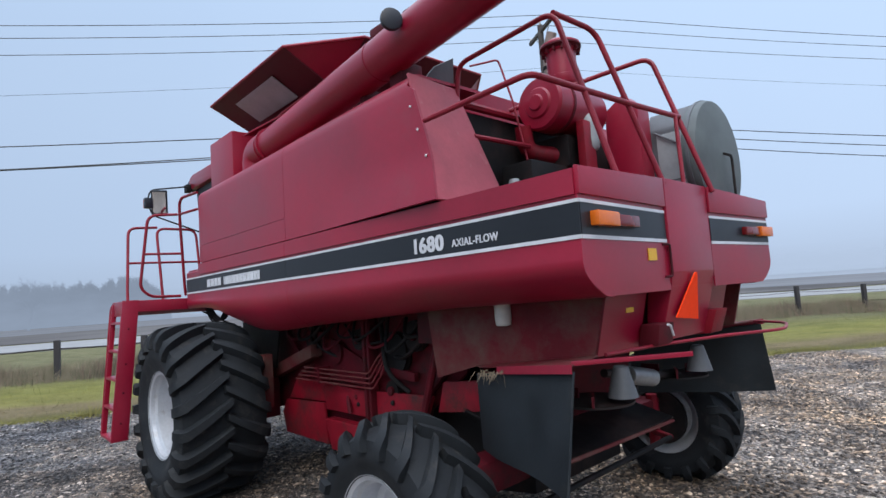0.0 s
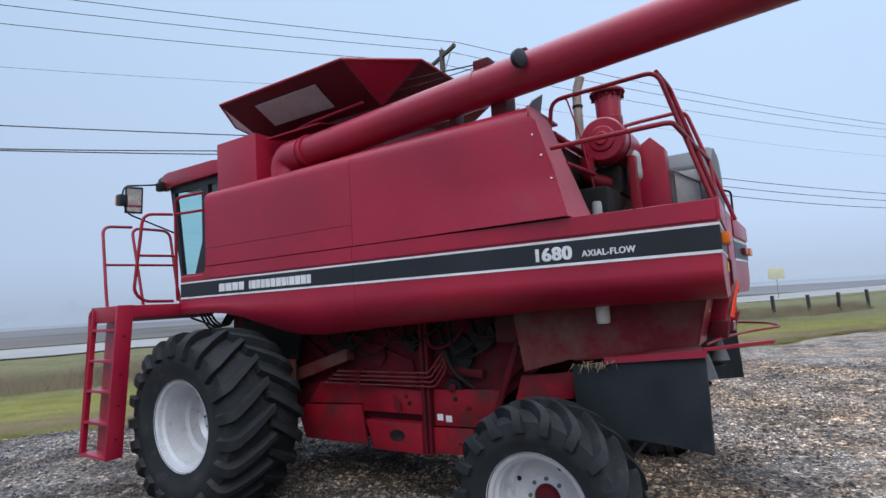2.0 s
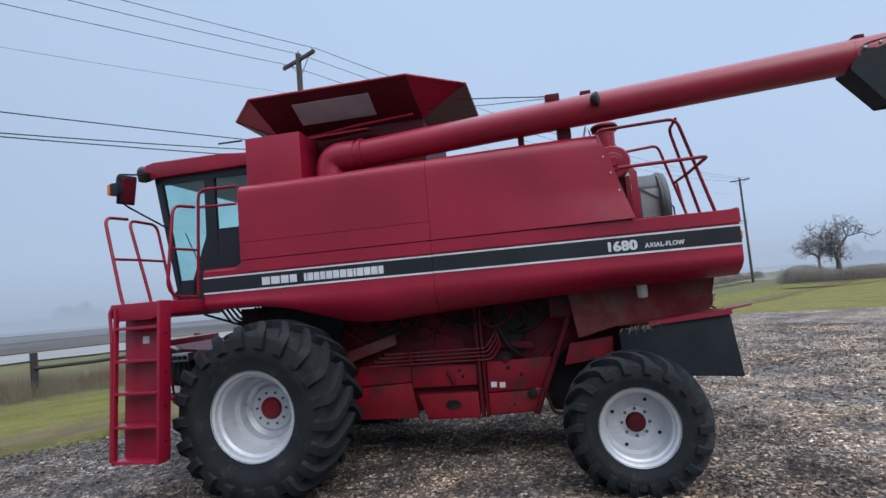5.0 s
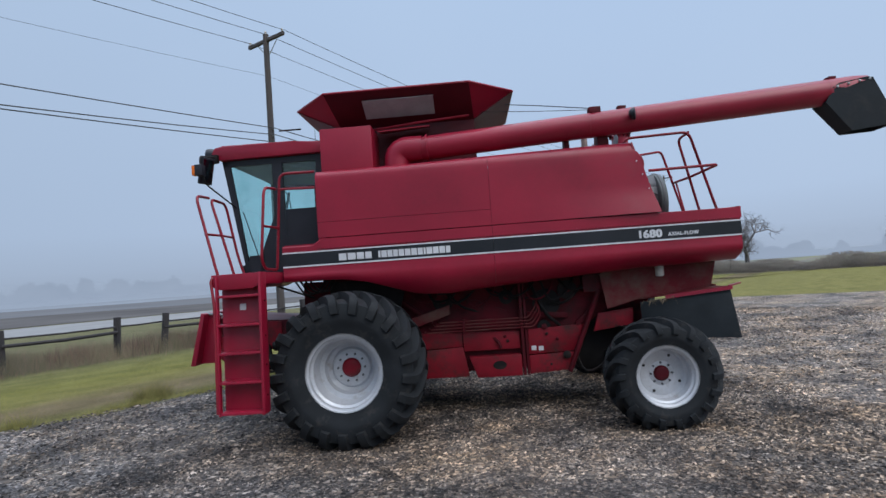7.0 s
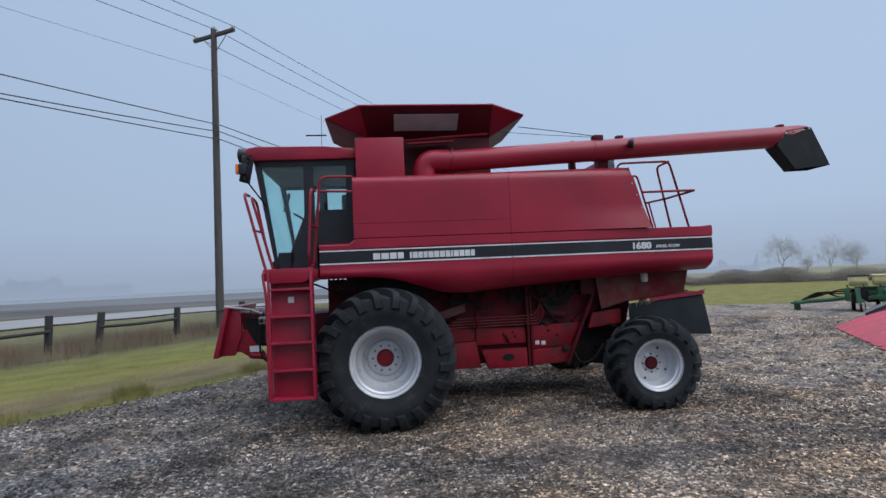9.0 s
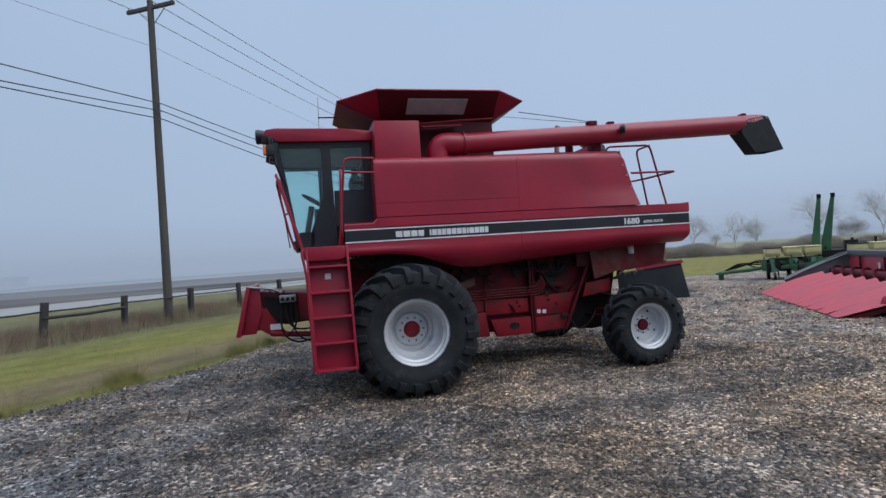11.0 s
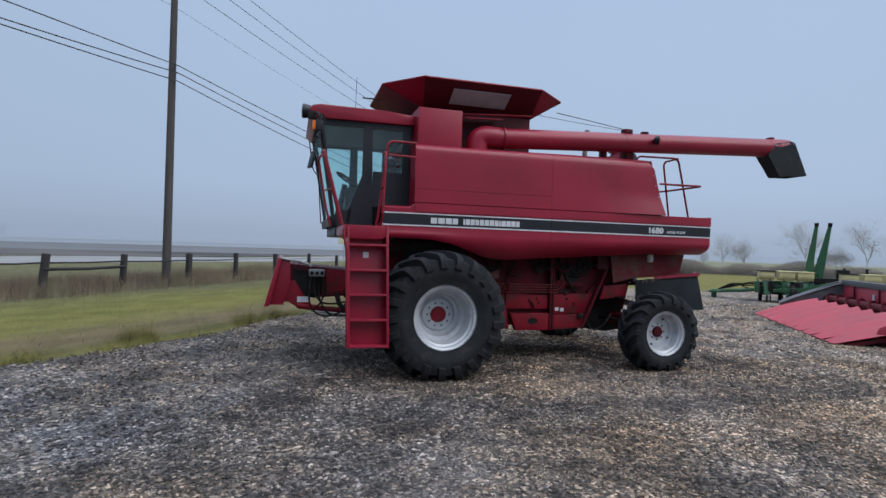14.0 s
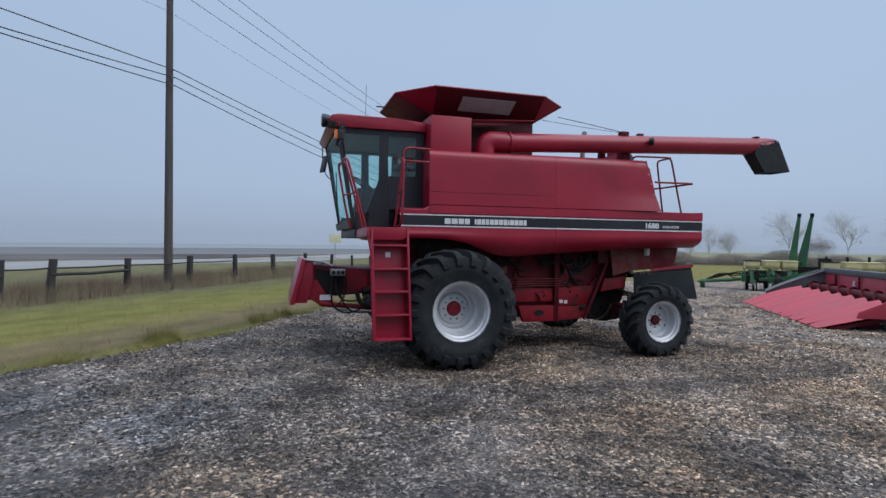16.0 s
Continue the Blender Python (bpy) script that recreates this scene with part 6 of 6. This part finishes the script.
# ---- bare trees, hedge, distance ----
def twigs_tree(x, y, h, spread, seed, leafy=0, thick=1.0, bark=BARK, name="tree", label="bare leafless tree with fine grey twigs"):
    rng = random.Random(seed)
    V, F, leaves = [], [], []

    def limb(p, d, length, r, depth):
        n = 3
        pts = [p]
        for _ in range(n):
            d = (d + Vector((rng.uniform(-1, 1), rng.uniform(-1, 1), rng.uniform(-0.5, 0.7))) * 0.20).normalized()
            pts.append(pts[-1] + d * length / n)
        seg = 6 if depth < 2 else 3
        base = len(V)
        for k, q in enumerate(pts):
            rr = max(0.0032, r * (1 - 0.55 * k / n))
            a = d.orthogonal().normalized()
            b = d.cross(a)
            for i in range(seg):
                t = 2 * math.pi * i / seg
                V.append(q + rr * (math.cos(t) * a + math.sin(t) * b))
        for k in range(n):
            for i in range(seg):
                j = (i + 1) % seg
                F.append((base + k * seg + i, base + k * seg + j, base + (k + 1) * seg + j, base + (k + 1) * seg + i))
        if depth >= 5:
            for _ in range(leafy * 3):
                leaves.append(pts[-1] + Vector((rng.gauss(0, 0.10), rng.gauss(0, 0.10), rng.gauss(0, 0.10))))
            return
        kids = (5, 4, 4, 4, 3)[depth]
        for c in range(kids):
            at = pts[rng.choice((1, 2, 3)) if depth else rng.choice((2, 3))]
            a = d.orthogonal().normalized()
            side = (Matrix.Rotation(2 * math.pi * (c + rng.random() * 0.7) / kids, 3, d) @ a)
            up = 0.35 if depth < 2 else 0.1
            nd = (d * rng.uniform(0.35, 0.9) + side * rng.uniform(0.5, 1.0) * spread + Vector((0, 0, up))).normalized()
            limb(at, nd, length * rng.uniform(0.55, 0.80), r * 0.55, depth + 1)

    limb(Vector((0, 0, -0.1)), Vector((rng.uniform(-0.06, 0.06), rng.uniform(-0.06, 0.06), 1)), h * 0.33, h * 0.012 * thick, 0)
    t = thing(name, pose(x, y, 0), label, "tree", "bare trees behind the yard")
    top = max(v.z for v in V)
    k = h / top
    ob = fast_mesh("trunk", [v * k for v in V], F, bark, True)
    ob.parent = t
    if leaves:
        LV, LF = [], []
        for q in leaves:
            a = Vector((rng.gauss(0, 1), rng.gauss(0, 1), rng.gauss(0, 1))).normalized()
            b = a.orthogonal().normalized()
            s = rng.uniform(0.014, 0.03)
            i = len(LV)
            LV += [q * k + a * s, q * k + b * s * 0.6, q * k - a * s, q * k - b * s * 0.6]
            LF.append((i, i + 1, i + 2, i + 3))
        lo = fast_mesh("crown", LV, LF, LEAF)
        lo.parent = t
    return t


twigs_tree(68.2, 4.6, 5.6, 1.05, 3, leafy=2, label="rounded tree with thinning brown autumn leaves")
twigs_tree(60.0, 17.9, 6.3, 1.25, 31, leafy=2, thick=3.6, bark=BARK_DARK, label="gnarled dark old tree with a broad bare crown")
twigs_tree(66.0, 21.5, 6.0, 1.15, 33, leafy=2, thick=2.6, bark=BARK_DARK, label="bare tree with a spreading crown")
twigs_tree(61.3, -0.1, 5.0, 0.6, 5)
twigs_tree(61.2, -2.4, 4.2, 0.95, 8, leafy=1, label="small spreading tree with few brown leaves")
twigs_tree(60.6, -7.8, 6.4, 0.9, 11)
twigs_tree(59.7, -12.9, 6.2, 0.85, 15)
twigs_tree(60.0, -10.6, 3.2, 1.2, 21, leafy=3, name="shrub", label="broad reddish-brown leafy shrub")
twigs_tree(61.5, 1.9, 3.2, 0.8, 24)
twigs_tree(58.5, -17.5, 5.5, 1.0, 27, leafy=1, label="bare tree with last brown leaves")


def hedge(ax, ay, bx, by, n, top, seed):
    """A low overgrown hedgerow across the far end of the grass."""
    rng = np.random.default_rng(seed)
    s = rng.random(n)
    gap = 0.75 + 0.35 * np.sin(s * 40) * np.sin(s * 17 + 1)
    hx, hy = ax + (bx - ax) * s, ay + (by - ay) * s
    hx = hx + rng.normal(0, 0.7, n)
    z = rng.random(n) ** 1.5 * top * gap - 0.12
    c = np.stack([hx, hy + rng.normal(0, 0.3, n), z], -1)
    a = rng.normal(0, 1, (n, 3))
    a /= np.linalg.norm(a, axis=1, keepdims=True)
    b = np.cross(a, rng.normal(0, 1, (n, 3)))
    b /= np.linalg.norm(b, axis=1, keepdims=True)
    b = np.where(np.cross(a, b)[:, :1] > 0, -b, b)
    size = rng.uniform(0.025, 0.06, (n, 1))
    v = np.stack([c + a * size * 1.6, c + b * size * 0.6, c - a * size * 1.6, c - b * size * 0.6], 1).reshape(-1, 3)
    f = np.arange(4 * n).reshape(-1, 4)
    tagged(fast_mesh("hedge", v, f, LEAF, lit_from_above=True), "low brown overgrown hedgerow behind the grass", "hedge", kind="stuff")


hedge(51.0, 20.0, 56.0, -25.0, 110000, 1.45, 5)
hedge(55.0, 30.5, 90.0, 37.0, 30000, 1.0, 6)


# self-glowing colour with the paleness of fog painted in
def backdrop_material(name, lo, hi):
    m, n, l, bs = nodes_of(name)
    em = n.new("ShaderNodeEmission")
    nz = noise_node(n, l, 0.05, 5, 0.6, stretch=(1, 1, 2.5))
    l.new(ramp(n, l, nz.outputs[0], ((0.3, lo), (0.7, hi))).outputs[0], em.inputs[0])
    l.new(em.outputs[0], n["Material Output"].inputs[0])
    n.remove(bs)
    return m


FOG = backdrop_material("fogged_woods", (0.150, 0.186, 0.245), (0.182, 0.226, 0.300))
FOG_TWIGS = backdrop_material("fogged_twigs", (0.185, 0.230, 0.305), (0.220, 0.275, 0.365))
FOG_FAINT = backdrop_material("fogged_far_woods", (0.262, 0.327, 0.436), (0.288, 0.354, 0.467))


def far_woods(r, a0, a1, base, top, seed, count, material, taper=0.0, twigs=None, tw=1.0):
    """A line of woods far past the field, its fog painted into a glowing colour: crown beside crown with a ragged edge.
    """
    rng = random.Random(seed)
    span = radians(a1 - a0) * r
    crowns = [(rng.random() * span, rng.uniform(0.25, 0.6) * top, rng.uniform(0.45, 1.0) * top) for _ in range(count)]
    step_m = 0.8
    rows = []
    for k in range(int(span / step_m) + 1):
        p = k * step_m
        hgt = base
        for c, w, h in crowns:
            d = abs(p - c) / w
            if d < 1:
                hgt = max(hgt, h * (0.35 + 0.65 * math.sqrt(1 - d * d)))
        hgt *= 1 + 0.10 * noise.noise((k * 0.9, seed, 0)) + 0.12 * noise.noise((k * 0.31, seed, 5)) + 0.04 * rng.uniform(-1, 1)
        if taper:
            hgt *= lerp(0.30, 1.0, min(1.0, (span - p) / taper) ** 0.7)
        az = radians(a0) + p / r
        x, y = r * math.sin(az), r * math.cos(az)
        rows.append([(x, y, -1.0), (x, y, hgt * 0.5), (x, y, hgt)])
    tagged(part("backdrop", a_sheet(rows), material), "wooded skyline beyond the field, fog painted into its glowing colour", "distant woods", kind="structure")
    if twigs:
        V, F = [], []
        for k in range(int(span * 60)):
            foot, _, tip = rows[rng.randrange(len(rows))]
            side = Vector((tip[1], -tip[0], 0)).normalized()
            p = Vector((tip[0], tip[1], tip[2] * rng.uniform(0.93, 1.0))) * 0.998
            d = (Vector((0, 0, 1)) + side * rng.gauss(0, 0.5)) * rng.uniform(0.3, 1.1) * tw
            w = side * rng.uniform(0.02, 0.05) * tw
            F.append((len(V), len(V) + 1, len(V) + 2))
            V += [p - w, p + w, p + d]
        tagged(fast_mesh("backdrop", V, F, twigs), "bare branch tips of the far woods, fog painted into their glowing colour", "distant woods", kind="structure")


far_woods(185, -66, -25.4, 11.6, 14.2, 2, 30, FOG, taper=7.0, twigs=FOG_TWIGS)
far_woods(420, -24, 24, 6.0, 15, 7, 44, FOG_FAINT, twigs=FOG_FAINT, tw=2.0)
# this tree's bark glows as well, in the painted fog colour of the woods
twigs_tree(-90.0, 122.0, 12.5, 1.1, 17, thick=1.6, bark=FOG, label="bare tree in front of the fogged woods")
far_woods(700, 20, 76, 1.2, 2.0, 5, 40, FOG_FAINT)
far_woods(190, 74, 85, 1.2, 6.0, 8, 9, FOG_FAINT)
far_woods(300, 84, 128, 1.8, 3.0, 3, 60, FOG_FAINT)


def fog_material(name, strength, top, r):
    """Glowing sky colour that stands in for mist, thickest at the ground and gone at its top."""
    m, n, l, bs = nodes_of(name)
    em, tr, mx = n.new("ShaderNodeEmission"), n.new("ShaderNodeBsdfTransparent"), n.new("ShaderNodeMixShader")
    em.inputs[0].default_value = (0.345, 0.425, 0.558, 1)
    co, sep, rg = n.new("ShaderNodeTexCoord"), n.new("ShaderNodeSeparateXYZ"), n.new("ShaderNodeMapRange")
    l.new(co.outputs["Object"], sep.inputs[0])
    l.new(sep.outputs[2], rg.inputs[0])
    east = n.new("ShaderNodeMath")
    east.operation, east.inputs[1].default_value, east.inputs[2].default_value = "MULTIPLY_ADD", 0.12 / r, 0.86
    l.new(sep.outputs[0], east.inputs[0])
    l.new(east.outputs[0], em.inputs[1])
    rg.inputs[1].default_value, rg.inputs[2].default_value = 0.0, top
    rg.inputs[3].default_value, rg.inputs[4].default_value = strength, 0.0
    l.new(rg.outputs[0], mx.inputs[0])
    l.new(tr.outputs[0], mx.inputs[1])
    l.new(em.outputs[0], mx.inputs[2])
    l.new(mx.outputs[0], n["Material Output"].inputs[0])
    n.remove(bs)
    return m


# upright ring of glowing sheet, added to imitate haze over the land
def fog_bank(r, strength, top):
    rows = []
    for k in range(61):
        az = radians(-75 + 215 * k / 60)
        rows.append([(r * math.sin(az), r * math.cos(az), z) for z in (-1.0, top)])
    ob = tagged(part("backdrop", a_sheet(rows), fog_material("mist", strength, top, r)), "pale grey-blue glowing sheet standing in for mist over the far land", "mist", kind="structure")
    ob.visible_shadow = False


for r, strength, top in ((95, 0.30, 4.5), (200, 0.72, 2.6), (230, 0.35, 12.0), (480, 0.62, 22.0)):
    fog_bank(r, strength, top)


# ---- loose stones, grass ----
def stones(n, name, x0, x1, y0, y1, lo, hi, seed, keep):
    rng = np.random.default_rng(seed)
    px, py = rng.uniform(x0, x1, n), rng.uniform(y0, y1, n)
    ok = keep(px, py)
    px, py = px[ok], py[ok]
    n = len(px)
    s = (lo + (hi - lo) * rng.random(n) ** 2.2)[:, None]
    base = np.array([[1, 0, 0], [0, 1, 0], [-1, 0, 0], [0, -1, 0], [0, 0, 0.75], [0, 0, -0.6]], float)
    tris = np.array([[0, 1, 4], [1, 2, 4], [2, 3, 4], [3, 0, 4], [1, 0, 5], [2, 1, 5], [3, 2, 5], [0, 3, 5]])
    ang = rng.uniform(0, 2 * np.pi, n)
    ca, sa = np.cos(ang)[:, None], np.sin(ang)[:, None]
    stretch = rng.uniform(0.55, 1.0, (n, 1, 3)) * np.stack([rng.uniform(0.8, 2.2, n), np.ones(n), np.ones(n)], -1)[:, None]
    v = base[None] * stretch * s[:, None] + rng.normal(0, 0.16, (n, 6, 3)) * s[:, None]
    vx = v[..., 0] * ca - v[..., 1] * sa
    vy = v[..., 0] * sa + v[..., 1] * ca
    v = np.stack([vx + px[:, None], vy + py[:, None], v[..., 2] * 0.8 + s * 0.28 - 0.045], -1).reshape(-1, 3)
    f = (tris[None] + 6 * np.arange(n)[:, None, None]).reshape(-1, 3)
    tagged(fast_mesh(name, v, f, STONES), "scattered wet crushed stones in grey, tan and white", "gravel", kind="stuff")


def in_yard(x, y):
    return y < 10.65 + 0.10 * x + 0.2 * np.sin(x * 0.9)


stones(128000, "gravel", -9.0, 2.5, -0.5, 6.5, 0.006, 0.023, 1, in_yard)
stones(70000, "gravel", -11.0, 9.0, 4.0, 11.5, 0.008, 0.030, 2, in_yard)
stones(40000, "gravel", 0.0, 14.0, -3.0, 8.0, 0.009, 0.032, 3, in_yard)


def blades(n, name, pos, h_lo, h_hi, width, material, seed, label, lean=0.35, stand=False):
    rng = np.random.default_rng(seed)
    x, y = pos(rng, n)
    n = len(x)
    h = rng.uniform(h_lo, h_hi, n)
    if stand:
        h *= 0.72 + 0.28 * np.sin(x * 1.9 + 0.6 * np.sin(x * 0.7)) * np.sin(x * 0.83 + 1.0) + 0.14 * np.sin(x * 5.3 + y * 2.0)
    a = rng.uniform(-1.5, 1.5, n)
    d = rng.normal(0, lean, (n, 2)) * h[:, None]
    w = width * rng.uniform(0.6, 1.3, n)
    zg = land(x, y) - 0.11
    p0 = np.stack([x - w * np.cos(a), y - w * np.sin(a), zg], -1)
    p1 = np.stack([x + w * np.cos(a), y + w * np.sin(a), zg], -1)
    p2 = np.stack([x + d[:, 0], y + d[:, 1], zg + h], -1)
    v = np.stack([p0, p1, p2], 1).reshape(-1, 3)
    f = np.arange(3 * n).reshape(-1, 3)
    tagged(fast_mesh(name, v, f, material, lit_from_above=True), label, "grass", kind="stuff")


def verge(rng, n):
    x = np.where(rng.random(n) < 0.75, rng.uniform(-16, 20, n), rng.triangular(18, 20, 40, n))
    t = rng.random(n) ** 1.2
    lo = 10.70 + 0.10 * x + 0.22 * np.sin(x * 0.9) + 0.12 * np.sin(x * 2.3 + 1)
    return x, lo + (19.6 + 0.19 * x - lo) * t


def fence_line(rng, n):
    x = rng.uniform(-22, 36, n)
    return x, 19.6 + 0.19 * x + rng.normal(0.8, 0.75, n)


def fence_weeds(rng, n):
    x = rng.choice(np.array([-14.0, -10.2, -7.1, -4.6, -2.2, -0.2, 1.5, 2.6, 4.3, 6.6, 7.7, 9.9, 12.0, 15.5, 19.0]), n) + rng.normal(0, 0.42, n)
    return x, 19.6 + 0.19 * x + rng.normal(0.35, 0.45, n)


def edge_line(rng, n):
    x = rng.uniform(-16, 20, n)
    x = x[np.sin(x * 1.7) + np.sin(x * 4.1 + 2) + rng.normal(0, 0.7, len(x)) > 0.2]
    lo = 10.80 + 0.10 * x + 0.22 * np.sin(x * 0.9) + 0.12 * np.sin(x * 2.3 + 1)
    return x, lo + rng.normal(0.05, 0.14, len(x))


def weed_tufts(rng, n):
    spots = np.array([(-2.6, 10.86), (-2.45, 10.92), (-2.7, 10.95), (-4.6, 10.35), (-0.1, 10.95), (0.1, 11.0), (1.1, 11.3), (-6.3, 10.1)])
    k = rng.integers(0, len(spots), n)
    return spots[k, 0] + rng.normal(0, 0.14, n), spots[k, 1] + rng.normal(0, 0.10, n)


blades(70000, "grass", verge, 0.03, 0.06, 0.006, BLADES, 11, "short yellow-green mown verge grass", 1.3)
blades(190000, "tall_grass", fence_line, 0.20, 0.80, 0.0045, DRY, 12, "tall dry brown grass along the fence", stand=True)
blades(9000, "weeds", fence_weeds, 0.35, 0.78, 0.007, WEED, 15, "dead brown weed stalks in clumps along the fence", 0.25)
blades(22000, "grass", edge_line, 0.07, 0.17, 0.005, BLADES, 13, "ragged grass along the gravel edge", 0.8)
blades(1800, "weeds", weed_tufts, 0.12, 0.36, 0.005, BLADES, 14, "dry weed tufts at the gravel edge", 0.45)
